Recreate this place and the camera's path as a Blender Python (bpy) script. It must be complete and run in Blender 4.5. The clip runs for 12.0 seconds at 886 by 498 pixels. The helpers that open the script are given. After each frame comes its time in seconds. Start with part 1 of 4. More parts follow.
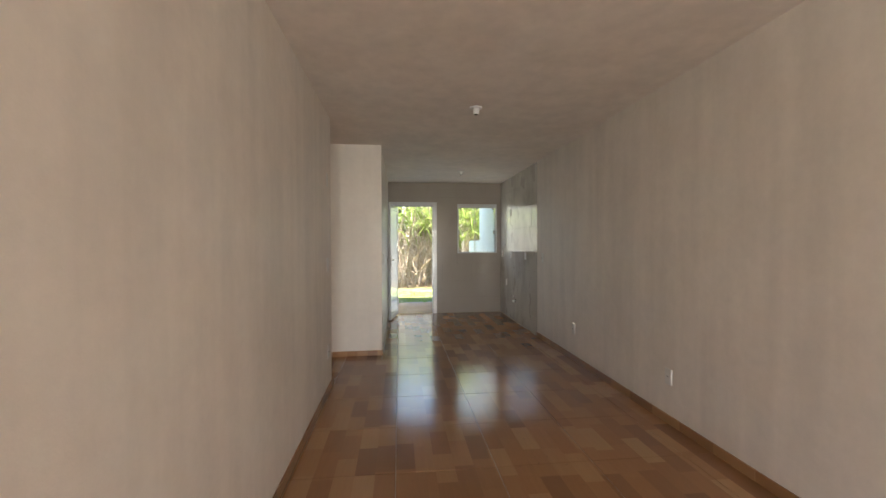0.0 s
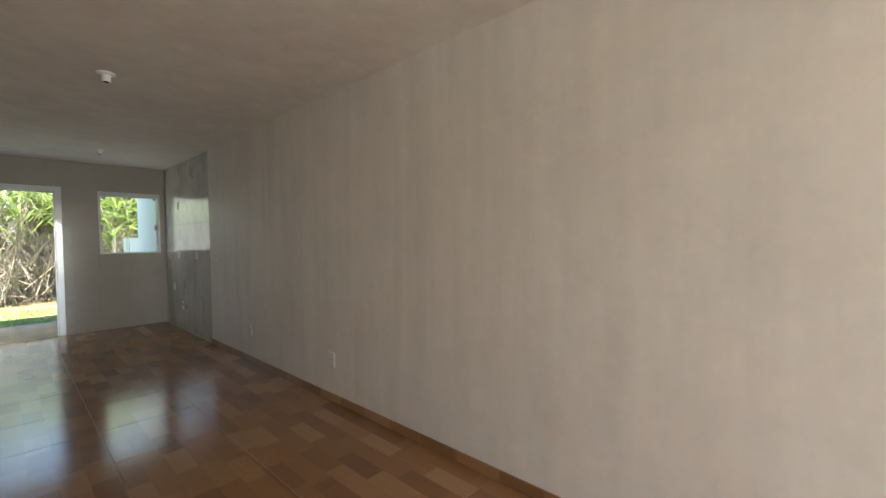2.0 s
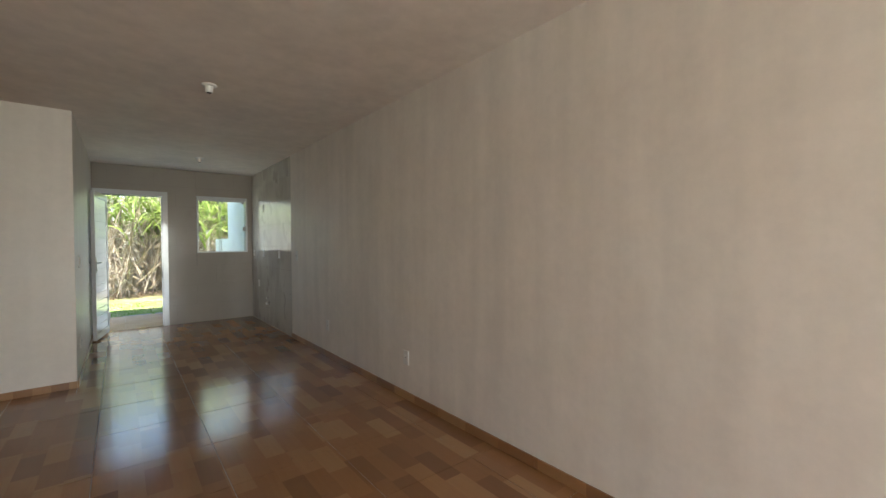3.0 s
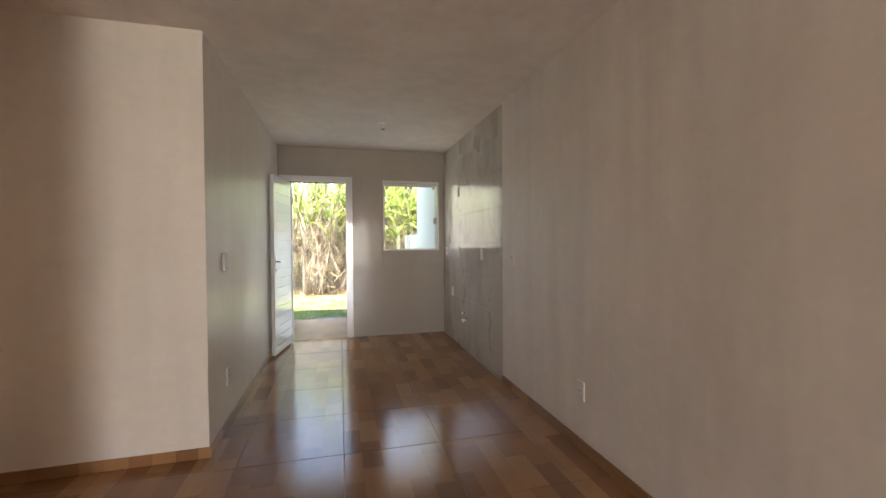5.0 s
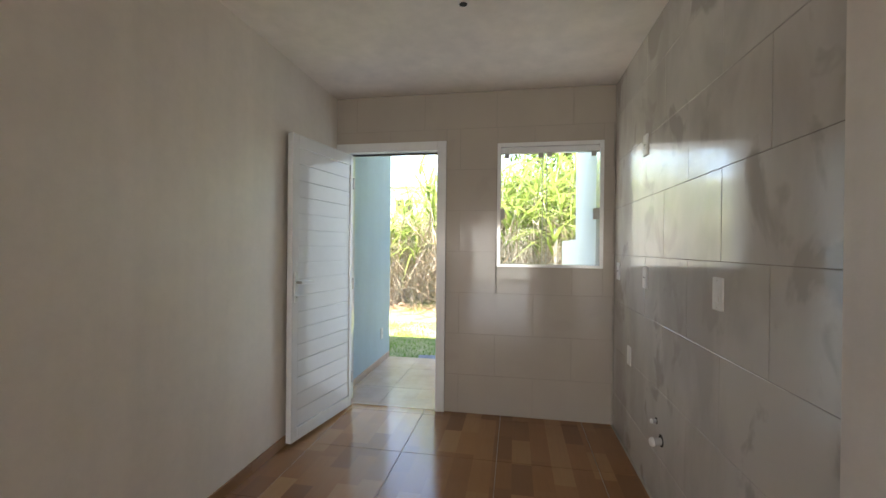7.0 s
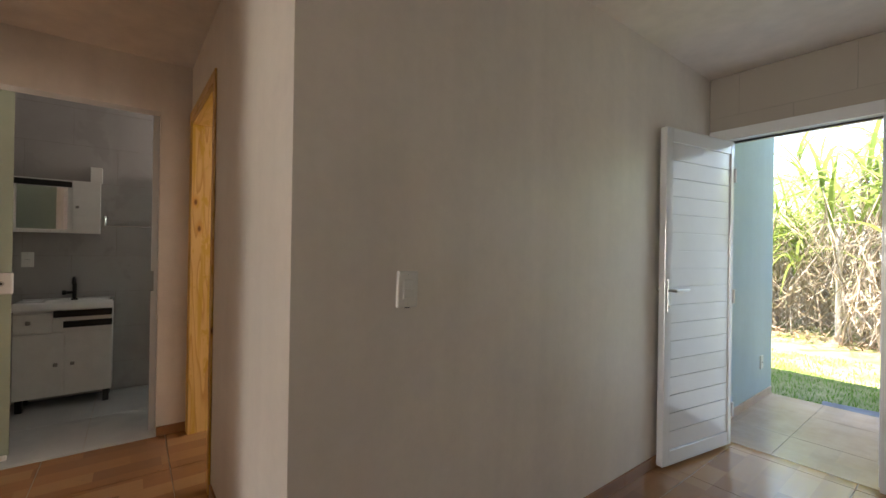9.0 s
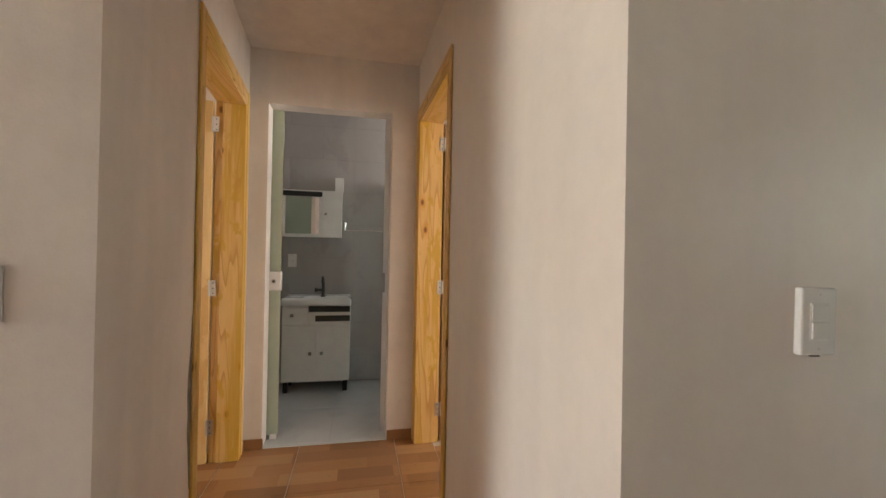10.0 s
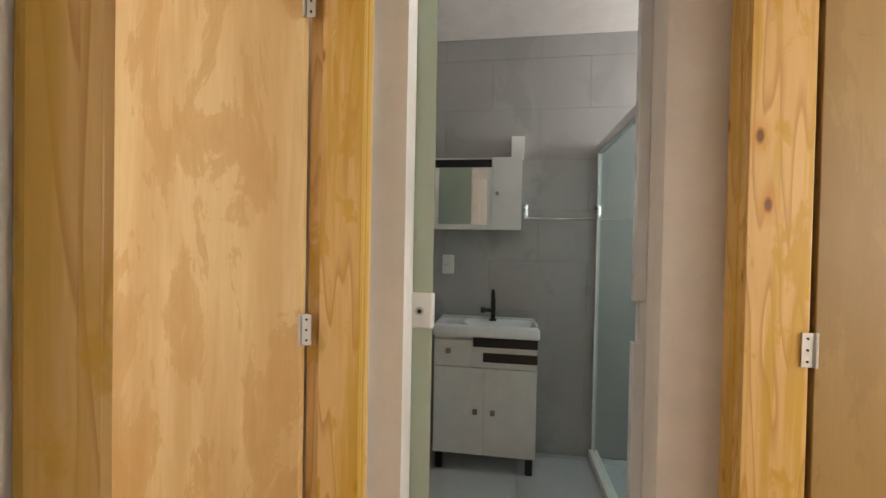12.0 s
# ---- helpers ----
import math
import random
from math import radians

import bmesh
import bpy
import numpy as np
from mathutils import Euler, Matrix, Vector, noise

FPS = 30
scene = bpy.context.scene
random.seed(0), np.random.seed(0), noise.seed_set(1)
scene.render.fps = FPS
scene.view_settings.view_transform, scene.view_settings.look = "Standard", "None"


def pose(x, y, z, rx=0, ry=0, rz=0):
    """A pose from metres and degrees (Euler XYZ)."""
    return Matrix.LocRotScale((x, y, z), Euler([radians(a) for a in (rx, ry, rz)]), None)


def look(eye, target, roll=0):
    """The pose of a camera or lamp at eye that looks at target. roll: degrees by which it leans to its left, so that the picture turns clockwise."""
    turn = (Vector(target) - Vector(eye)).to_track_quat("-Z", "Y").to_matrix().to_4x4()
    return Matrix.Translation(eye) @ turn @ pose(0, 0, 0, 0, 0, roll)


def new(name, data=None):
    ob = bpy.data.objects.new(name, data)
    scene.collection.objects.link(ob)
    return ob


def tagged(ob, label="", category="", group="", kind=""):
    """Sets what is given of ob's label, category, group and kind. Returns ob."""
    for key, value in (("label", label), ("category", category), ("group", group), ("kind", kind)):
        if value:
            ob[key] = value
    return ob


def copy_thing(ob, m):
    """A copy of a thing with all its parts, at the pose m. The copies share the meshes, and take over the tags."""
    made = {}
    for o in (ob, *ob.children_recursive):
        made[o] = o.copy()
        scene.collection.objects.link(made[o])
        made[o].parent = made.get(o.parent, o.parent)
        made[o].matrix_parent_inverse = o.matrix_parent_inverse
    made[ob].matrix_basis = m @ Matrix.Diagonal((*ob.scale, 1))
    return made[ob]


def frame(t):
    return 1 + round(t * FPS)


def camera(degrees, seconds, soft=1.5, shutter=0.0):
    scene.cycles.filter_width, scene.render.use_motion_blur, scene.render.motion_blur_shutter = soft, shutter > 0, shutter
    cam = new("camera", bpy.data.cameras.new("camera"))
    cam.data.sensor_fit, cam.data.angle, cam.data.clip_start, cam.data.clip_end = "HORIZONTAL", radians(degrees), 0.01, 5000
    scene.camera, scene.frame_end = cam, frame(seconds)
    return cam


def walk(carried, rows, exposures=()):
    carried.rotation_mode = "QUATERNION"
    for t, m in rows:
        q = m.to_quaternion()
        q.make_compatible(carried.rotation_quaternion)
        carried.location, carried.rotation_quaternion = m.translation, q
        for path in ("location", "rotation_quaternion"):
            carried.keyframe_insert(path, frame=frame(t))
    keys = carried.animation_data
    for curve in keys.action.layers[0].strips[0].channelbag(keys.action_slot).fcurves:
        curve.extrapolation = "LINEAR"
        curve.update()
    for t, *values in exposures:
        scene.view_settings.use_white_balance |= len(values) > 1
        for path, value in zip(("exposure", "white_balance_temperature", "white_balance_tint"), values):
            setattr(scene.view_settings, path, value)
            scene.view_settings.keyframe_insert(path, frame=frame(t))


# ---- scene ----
cam = camera(94.7, 12.0)
EXPOSURE = [
    (0, 2.75, 6750, 12), (0.8, 2.8, 6350, 9), (1.5, 2.6, 6250, 6), (2.5, 2.42, 6250, 5), (3.7, 2.8, 6700, 10), (5.3, 3.02, 7050, 18), (7.2, 3.02, 6800, 14),
    (8.8, 2.92, 6850, 14), (9.5, 3.25, 6850, 13), (10, 3.68, 6650, 12), (10.5, 3.65, 6700, 11), (11, 3.93, 6450, 6), (12, 3.93, 6100, 5),
]
PATH = [
    (0, (0.141, 0.063, 1.33), (0.357, 2.051, 1.306), -0.2),
    (0.5, (0.189, 0.055, 1.332), (0.89, 1.927, 1.29), -0.5),
    (1, (0.225, -0.013, 1.323), (1.341, 1.645, 1.275), -0.7),
    (1.5, (0.259, -0.065, 1.322), (1.638, 1.383, 1.268), -0.9),
    (2, (0.299, -0.095, 1.343), (1.762, 1.267, 1.287), -0.7),
    (2.5, (0.316, -0.1, 1.328), (1.793, 1.248, 1.276), -0.7),
    (3, (0.261, 0.019, 1.306), (1.503, 1.587, 1.272), -0.4),
    (3.5, (0.201, 0.288, 1.314), (1.09, 2.079, 1.288), -0.1),
    (3.7, (0.207, 0.414, 1.297), (0.97, 2.263, 1.276), 0.3),
    (5.3, (0.943, 2.835, 1.275), (1.38, 4.786, 1.243), -0.2),
    (5.5, (1.117, 3.155, 1.277), (1.505, 5.117, 1.252), 0.1),
    (6, (1.379, 3.962, 1.272), (1.704, 5.936, 1.254), -0.0),
    (6.5, (1.446, 4.574, 1.298), (1.551, 6.572, 1.274), 0.2),
    (7, (1.409, 4.713, 1.297), (1.062, 6.682, 1.289), 0.6),
    (7.2, (1.374, 4.719, 1.307), (0.86, 6.651, 1.292), 0.8),
    (8.8, (1.212, 4.672, 1.282), (-0.303, 5.978, 1.28), 0.9),
    (9, (1.123, 4.639, 1.278), (-0.472, 5.847, 1.282), 0.9),
    (9.3, (0.991, 4.611, 1.257), (-0.734, 5.624, 1.269), 0.8),
    (9.5, (0.859, 4.559, 1.268), (-0.952, 5.406, 1.271), 1.1),
    (10, (0.535, 4.567, 1.256), (-1.424, 4.972, 1.269), 1.1),
    (10.5, (0.154, 4.507, 1.271), (-1.842, 4.637, 1.261), 1.2),
    (11, (-0.215, 4.46, 1.269), (-2.215, 4.484, 1.254), 1.1),
    (11.5, (-0.585, 4.407, 1.282), (-2.578, 4.239, 1.261), 1.1),
    (12, (-0.923, 4.314, 1.278), (-2.901, 4.015, 1.251), 1.1),
]
walk(cam, [(t, look(eye, target, roll)) for t, eye, target, roll in PATH], EXPOSURE)

# ---- world, sun, daylight through the openings, and an added side fill ----
world = bpy.data.worlds.new("sky")
scene.world = world
world.use_nodes = True
wn = world.node_tree.nodes
sky = wn.new("ShaderNodeTexSky")
sky.sky_type, sky.sun_disc = "NISHITA", False
sky.sun_elevation, sky.sun_rotation = radians(70), radians(180)
wn["Background"].inputs[1].default_value = 0.15
world.node_tree.links.new(sky.outputs[0], wn["Background"].inputs[0])

sun = new("sun", bpy.data.lights.new("sun", "SUN"))
sun.data.energy, sun.data.angle, sun.data.color = 5.0, radians(0.6), (1.0, 0.93, 0.82)
sun.matrix_world = look((0, -10, 10 * math.tan(radians(70))), (0, 0, 0))


def daylight(name, x, y, z, w, h, turn, watts, color):
    """The sky's light in an opening: an area lamp of its size, facing along turn degrees (0: +y)."""
    lamp = new(name, bpy.data.lights.new(name, "AREA"))
    lamp.data.shape, lamp.data.size, lamp.data.size_y = "RECTANGLE", w, h
    lamp.data.energy, lamp.data.color = watts, color
    lamp.matrix_world = pose(x, y, z, 90, 0, turn)
    return lamp


daylight("front_door_daylight", 0.85, -5.22, 1.1, 2.2, 2.0, 0, 25, (0.97, 0.965, 0.985))
# fill light in an added, unseen side opening, to even out the walls
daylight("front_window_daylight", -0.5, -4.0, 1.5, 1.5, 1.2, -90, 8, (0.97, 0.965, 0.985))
daylight("back_door_daylight", 0.425, 7.95, 1.03, 0.7, 1.98, 180, 0.52, (0.74, 0.89, 1.0))
daylight("kitchen_window_daylight", 1.65, 7.868, 1.62, 0.72, 0.88, 180, 0.34, (0.95, 1.0, 0.96))
daylight("bedroom_south_daylight", -3.5, 2.1, 1.5, 1.4, 1.3, -90, 7.6, (1.0, 0.95, 0.88))
daylight("bedroom_north_daylight", -1.2, 7.8, 1.5, 1.4, 1.3, 180, 5.2, (1.0, 0.95, 0.88))
daylight("bathroom_daylight", -2.95, 6.3, 1.9, 0.7, 0.6, 180, 1.7, (1.0, 0.97, 0.95))


# ---- materials ----
def mat(name, color=(0.8, 0.8, 0.8), rough=0.5, metal=0.0, spec=0.5):
    m = bpy.data.materials.new(name)
    m.use_nodes = True
    b = m.node_tree.nodes["Principled BSDF"]
    b.inputs["Base Color"].default_value = (*color, 1)
    b.inputs["Roughness"].default_value = rough
    b.inputs["Metallic"].default_value = metal
    b.inputs["Specular IOR Level"].default_value = spec
    return m


class Nodes:
    """Short ways to add nodes to a material."""

    def __init__(self, m):
        self.tree = m.node_tree
        self.b = self.tree.nodes["Principled BSDF"]

    def add(self, kind, **values):
        n = self.tree.nodes.new("ShaderNode" + kind)
        for key, v in values.items():
            if key in n.inputs:
                self.put(n.inputs[key], v)
        return n

    def put(self, socket, v):
        if isinstance(v, bpy.types.NodeSocket):
            self.tree.links.new(v, socket)
        elif isinstance(v, tuple) and len(v) == 3 and socket.type == "RGBA":
            socket.default_value = (*v, 1)
        else:
            socket.default_value = v

    def math(self, op, a, b=0.0, c=0.0):
        n = self.tree.nodes.new("ShaderNodeMath")
        n.operation = op
        for i, v in enumerate((a, b, c)):
            self.put(n.inputs[i], v)
        return n.outputs[0]

    def place(self, scale=(1, 1, 1), world_space=True, rot=(0, 0, 0)):
        src = self.add("NewGeometry").outputs["Position"] if world_space else self.add("TexCoord").outputs["Object"]
        n = self.add("Mapping", Vector=src)
        n.inputs["Scale"].default_value = scale
        n.inputs["Rotation"].default_value = rot
        return n.outputs[0]

    def noise(self, vector, scale=5.0, detail=4.0, rough=0.55, distort=0.0):
        return self.add("TexNoise", Vector=vector, Scale=scale, Detail=detail, Roughness=rough, Distortion=distort).outputs[0]

    def ramp(self, fac, *stops):
        n = self.add("ValToRGB", Fac=fac)
        el = n.color_ramp.elements
        while len(el) < len(stops):
            el.new(0.5)
        for e, (at, c) in zip(el, stops):
            e.position = at
            e.color = (*c, 1) if isinstance(c, tuple) else (c, c, c, 1)
        return n.outputs[0]

    def mix(self, fac, a, b, blend="MIX"):
        n = self.tree.nodes.new("ShaderNodeMix")
        n.data_type, n.blend_type = "RGBA", blend
        self.put(n.inputs[0], fac)
        self.put(n.inputs[6], a)
        self.put(n.inputs[7], b)
        return n.outputs[2]

    def bump(self, height, strength=0.2, distance=0.01):
        n = self.add("Bump", Height=height, Strength=strength, Distance=distance)
        self.put(self.b.inputs["Normal"], n.outputs[0])

    def color(self, v):
        self.put(self.b.inputs["Base Color"], v)

    def rough(self, v):
        self.put(self.b.inputs["Roughness"], v)


def plaster(name, tone, rough=0.5, streak=0.1):
    """Rolled wall paint over uneven plaster: cloudy patches, roller streaks, fine grain."""
    m = mat(name, tone, rough)
    n = Nodes(m)
    cloud = n.noise(n.place((0.9, 0.9, 0.6)), 1.6, 5, 0.6)
    rolls = n.noise(n.place((7, 7, 0.55)), 1.0, 3, 0.5)
    blot = n.noise(n.place((1, 1, 1.2)), 4.5, 6, 0.7)
    tint = n.noise(n.place((0.7, 0.7, 0.9)), 2.3, 3, 0.5)
    grain = n.noise(n.place(), 140, 3, 0.6)
    lump = n.noise(n.place(), 7, 4, 0.6)
    shade = n.math("ADD", n.math("ADD", n.math("MULTIPLY", cloud, 0.42), n.math("MULTIPLY", rolls, 0.33)), n.math("MULTIPLY", blot, 0.25))
    low = tuple(c * (1 - streak) for c in tone)
    mottle = n.ramp(n.noise(n.place(), 17, 5, 0.7), (0.36, 0.968), (0.62, 1.0))
    body = n.mix(1.0, n.ramp(shade, (0.40, low), (0.59, tone)), mottle, "MULTIPLY")
    n.color(n.mix(n.ramp(tint, (0.35, 0.0), (0.65, 0.5)), body, n.mix(1.0, body, (1.0, 0.955, 0.93), "MULTIPLY")))
    n.rough(n.ramp(cloud, (0.3, rough - 0.08), (0.7, rough + 0.1)))
    n.bump(n.math("ADD", n.math("MULTIPLY", grain, 0.4), lump), 0.2, 0.006)
    return m


def parquet(name, shine=0.135, dust_and_glare=0.06):
    """Glazed floor tile printed with short oak blocks of many shades, laid along y."""
    m = mat(name, (0.4, 0.2, 0.1), shine)
    n = Nodes(m)
    xyz = n.add("SeparateXYZ", Vector=n.add("NewGeometry").outputs["Position"])
    u = n.math("DIVIDE", xyz.outputs[0], 0.117)
    col = n.math("FLOOR", u)
    jit = n.add("TexWhiteNoise")
    jit.noise_dimensions = "1D"
    n.put(jit.inputs["W"], col)
    v = n.math("ADD", n.math("DIVIDE", xyz.outputs[1], 0.31), n.math("MULTIPLY", jit.outputs[0], 7.0))
    row = n.math("FLOOR", v)
    cell = n.add("CombineXYZ", X=col, Y=row)
    pick = n.add("TexWhiteNoise", Vector=cell.outputs[0])
    pick.noise_dimensions = "2D"
    shade = n.ramp(pick.outputs[0], (0.0, (0.215, 0.095, 0.033)), (0.3, (0.28, 0.128, 0.044)), (0.65, (0.33, 0.157, 0.056)), (1.0, (0.42, 0.225, 0.094)))
    offs = n.add("VectorMath")
    n.put(offs.inputs[0], n.place((26, 2.2, 1)))
    n.put(offs.inputs[1], pick.outputs[1])
    grain = n.noise(offs.outputs[0], 1.6, 6, 0.65, 0.6)
    dirt = n.noise(n.place(), 1.7, 5, 0.7)
    dust = n.noise(n.place(), 9, 6, 0.7)
    scuff = n.math("MULTIPLY", n.ramp(n.noise(n.place((1, 1.6, 1)), 21, 5, 0.7, 0.8), (0.63, 0.0), (0.68, 1.0)), n.ramp(n.noise(n.place(), 1.3, 2, 0.5), (0.5, 0.0), (0.62, 1.0)))
    col_a = n.mix(n.math("MULTIPLY", grain, 0.55), shade, n.mix(0.55, shade, (0.10, 0.04, 0.015)))
    # pale mix: dust indoors, dust plus painted-in sky glare on the porch
    n.color(n.mix(n.ramp(dirt, (0.35, dust_and_glare * 0.6), (0.75, dust_and_glare)), n.mix(n.math("MULTIPLY", scuff, 0.5), col_a, (0.05, 0.035, 0.025)), (0.70, 0.56, 0.465)))
    n.rough(n.math("ADD", n.ramp(dirt, (0.35, shine), (0.75, shine + 0.06)), n.ramp(dust, (0.5, 0.0), (0.8, 0.04))))
    n.bump(n.noise(n.place(), 14, 2, 0.5), 0.025, 0.004)
    return m


def wall_tile(name, tone, haze_tone, haze=0.8, gloss=0.06):
    """Glossy rectified wall tile with a smeared film of grout haze."""
    m = mat(name, tone, 0.1)
    n = Nodes(m)
    rnd = n.add("ObjectInfo").outputs["Random"]
    cloud = n.noise(n.place(), 3.2, 6, 0.65, 0.5)
    smear = n.noise(n.place((1.5, 1.5, 0.8)), 1.7, 5, 0.55, 0.35)
    wipe = n.noise(n.place((1.9, 1.9, 1.6)), 2.1, 4, 0.5, 0.4)
    film = n.math("MULTIPLY", n.ramp(smear, (0.40, 0.25), (0.58, 1.0)), n.ramp(wipe, (0.375, 0.0), (0.43, 1.0)))
    base = n.mix(n.math("MULTIPLY", rnd, 0.25), tone, tuple(c * 0.93 for c in tone))
    base = n.mix(n.ramp(cloud, (0.35, 0.0), (0.7, 0.28)), base, tuple(c * 0.86 for c in tone))
    n.color(n.mix(n.math("MULTIPLY", film, haze), base, haze_tone))
    n.rough(n.ramp(film, (0.0, gloss), (1.0, 0.11 + gloss)))
    n.bump(n.noise(n.place(), 6, 2, 0.5), 0.02, 0.004)
    return m


def pine(name, light, dark, along="z", stain=0.0):
    """Knotty pine with grain along one axis, resin and yellow varnish runs."""
    m = mat(name, light, 0.38)
    n = Nodes(m)
    flat = {"z": (1, 1, 0.09), "x": (0.09, 1, 1), "y": (1, 0.09, 1)}[along]
    rnd = n.add("ObjectInfo").outputs["Random"]
    src = n.add("VectorMath")
    n.put(src.inputs[0], n.place(flat))
    n.put(src.inputs[1], n.add("CombineXYZ", X=n.math("MULTIPLY", rnd, 9.0), Y=n.math("MULTIPLY", rnd, 5.0)).outputs[0])
    warp = n.noise(src.outputs[0], 7, 2, 0.45)
    rings = n.math("FRACT", n.math("MULTIPLY", warp, 12.0))
    fine = n.noise(src.outputs[0], 90, 5, 0.6)
    tone = n.mix(n.ramp(rings, (0.0, 0.0), (0.7, 0.2), (0.93, 0.9), (1.0, 0.0)), light, dark)
    tone = n.mix(n.math("MULTIPLY", fine, 0.45), tone, dark)
    axis = "xyz".index(along)
    xyz = n.add("SeparateXYZ", Vector=n.place()).outputs
    across = n.math("ADD", xyz[(axis + 1) % 3], xyz[(axis + 2) % 3])
    board = n.add("CombineXYZ", X=n.math("ADD", across, n.math("MULTIPLY", rnd, 3.0)), Y=n.math("MULTIPLY", xyz[axis], 0.5))
    knots = n.add("TexVoronoi", Vector=board.outputs[0], Scale=3.9)
    knots.voronoi_dimensions = "2D"
    halo = n.ramp(knots.outputs["Distance"], (0.04, 0.7), (0.13, 0.0))
    tone = n.mix(halo, tone, (0.62, 0.30, 0.05))
    tone = n.mix(n.ramp(knots.outputs["Distance"], (0.024, 0.9), (0.036, 0.5), (0.05, 0.0)), tone, (0.17, 0.06, 0.015))
    if stain:
        run = n.noise(n.place(tuple(0.3 if f < 1 else 6.0 for f in flat)), 2.6, 5, 0.62)
        blob = n.noise(n.place(tuple(1.0 if f < 1 else 2.2 for f in flat)), 5.5, 4, 0.6, 0.4)
        wet = n.math("MAXIMUM", n.ramp(run, (0.47, 0.0), (0.57, stain * 0.85)), n.ramp(blob, (0.56, 0.0), (0.63, stain * 0.9)))
        tone = n.mix(wet, tone, (0.56, 0.33, 0.025))
    n.color(tone)
    n.bump(fine, 0.08, 0.002)
    return m


def plywood(name, light, dark):
    """Door skin veneer with water blotches."""
    m = mat(name, light, 0.45)
    n = Nodes(m)
    blot = n.noise(n.place((1, 1, 0.4)), 5.0, 8, 0.66, 0.5)
    band = n.noise(n.place((1, 1, 0.1)), 10, 4, 0.6)
    fine = n.noise(n.place((1, 1, 0.06)), 120, 4, 0.6)
    t = n.mix(n.ramp(blot, (0.50, 0.0), (0.515, 0.5), (0.62, 0.8)), light, dark)
    t = n.mix(n.ramp(band, (0.42, 0.0), (0.6, 0.5)), t, dark)
    n.color(n.mix(n.math("MULTIPLY", fine, 0.32), t, tuple(c * 0.6 for c in dark)))
    n.bump(fine, 0.06, 0.002)
    return m


def grimy(name, tone, rough=0.35, metal=0.0, amount=0.12, scale=9.0):
    """Smooth painted or moulded surface with faint dirt."""
    m = mat(name, tone, rough, metal)
    n = Nodes(m)
    d = n.noise(n.place(), scale, 5, 0.65)
    n.color(n.ramp(d, (0.35, tuple(c * (1 - amount) for c in tone)), (0.65, tone)))
    n.rough(n.ramp(d, (0.3, rough * 1.4), (0.7, rough)))
    return m


def clear_glass(name, tint, ior=1.45):
    m = mat(name, tint, 0.02)
    b = m.node_tree.nodes["Principled BSDF"]
    b.inputs["Transmission Weight"].default_value = 1.0
    b.inputs["IOR"].default_value = ior
    return m


PAINT = plaster("wall_paint", (0.80, 0.747, 0.687), 0.5, 0.14)
PAINT_GLOSS = plaster("wall_paint_gloss", (0.79, 0.74, 0.68), 0.40, 0.10)
CEIL = plaster("ceiling_paint", (0.83, 0.765, 0.71), 0.75, 0.13)
PAINT_BLUE = plaster("outside_paint_blue", (0.46, 0.57, 0.62), 0.6, 0.08)
PAINT_OUT = plaster("outside_paint_pale", (0.62, 0.66, 0.68), 0.6, 0.08)
FLOOR = parquet("oak_print_tile")
# porch copy of the floor tile: dust and the sky's sheen put into its colour
FLOOR_PORCH_LIT = parquet("oak_print_tile_porch_lit", 0.15, 0.88)
GROUT = grimy("grout", (0.44, 0.39, 0.33), 0.8)
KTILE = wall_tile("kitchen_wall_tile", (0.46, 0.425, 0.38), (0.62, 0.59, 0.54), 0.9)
# same tile with less haze, base darkened for the backlit wall's shade
KTILE_PLAIN_SHADED = wall_tile("kitchen_wall_tile_clean_shaded", (0.37, 0.33, 0.29), (0.41, 0.37, 0.325), 0.3, 0.05)
KTILE_PLAIN_SHADED.node_tree.nodes["Principled BSDF"].inputs["Specular IOR Level"].default_value = 0.25
KGROUT = grimy("wall_grout", (0.31, 0.28, 0.25), 0.8)
BTILE = wall_tile("bathroom_wall_tile", (0.345, 0.33, 0.315), (0.39, 0.375, 0.36))
BFLOOR = wall_tile("bathroom_floor_tile", (0.48, 0.49, 0.50), (0.52, 0.52, 0.52))
PINE = pine("pine_frame", (0.78, 0.53, 0.21), (0.52, 0.27, 0.07), "z", 0.9)
PINE_X = pine("pine_head", (0.78, 0.53, 0.21), (0.52, 0.27, 0.07), "x", 0.75)
PLY = plywood("plywood_door", (0.82, 0.60, 0.29), (0.62, 0.365, 0.115))
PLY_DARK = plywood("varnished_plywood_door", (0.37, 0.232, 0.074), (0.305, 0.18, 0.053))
WHITE_ALU = grimy("white_aluminium", (0.67, 0.68, 0.69), 0.06, 0.0, 0.03)
WHITE_ALU.node_tree.nodes["Principled BSDF"].inputs["Specular IOR Level"].default_value = 1.0
KNOB = mat("dull_metal", (0.30, 0.29, 0.27), 0.4, 0.7)
SKIRT = parquet("oak_print_skirting", 0.3)
# porch skirting paled the same way: dust plus outdoor brightness in the colour
SKIRT_PORCH_LIT = parquet("oak_print_skirting_porch_lit", 0.3, 0.75)
PLATE = grimy("plate_plastic", (0.72, 0.71, 0.685), 0.45, 0.0, 0.05)
WHITE_PLASTIC = grimy("white_plastic", (0.82, 0.81, 0.78), 0.35, 0.0, 0.06)
GREY_PLASTIC = grimy("grey_plastic", (0.42, 0.41, 0.39), 0.4)
STEEL = mat("steel", (0.52, 0.52, 0.5), 0.28, 1.0)
CHROME = mat("chrome", (0.8, 0.8, 0.8), 0.08, 1.0)
BLACK = mat("black_plastic", (0.015, 0.014, 0.014), 0.3)
DARK_HOLE = mat("dark_cavity", (0.03, 0.025, 0.02), 0.9)
GLASS = clear_glass("window_glass", (0.95, 0.98, 0.97), 1.15)
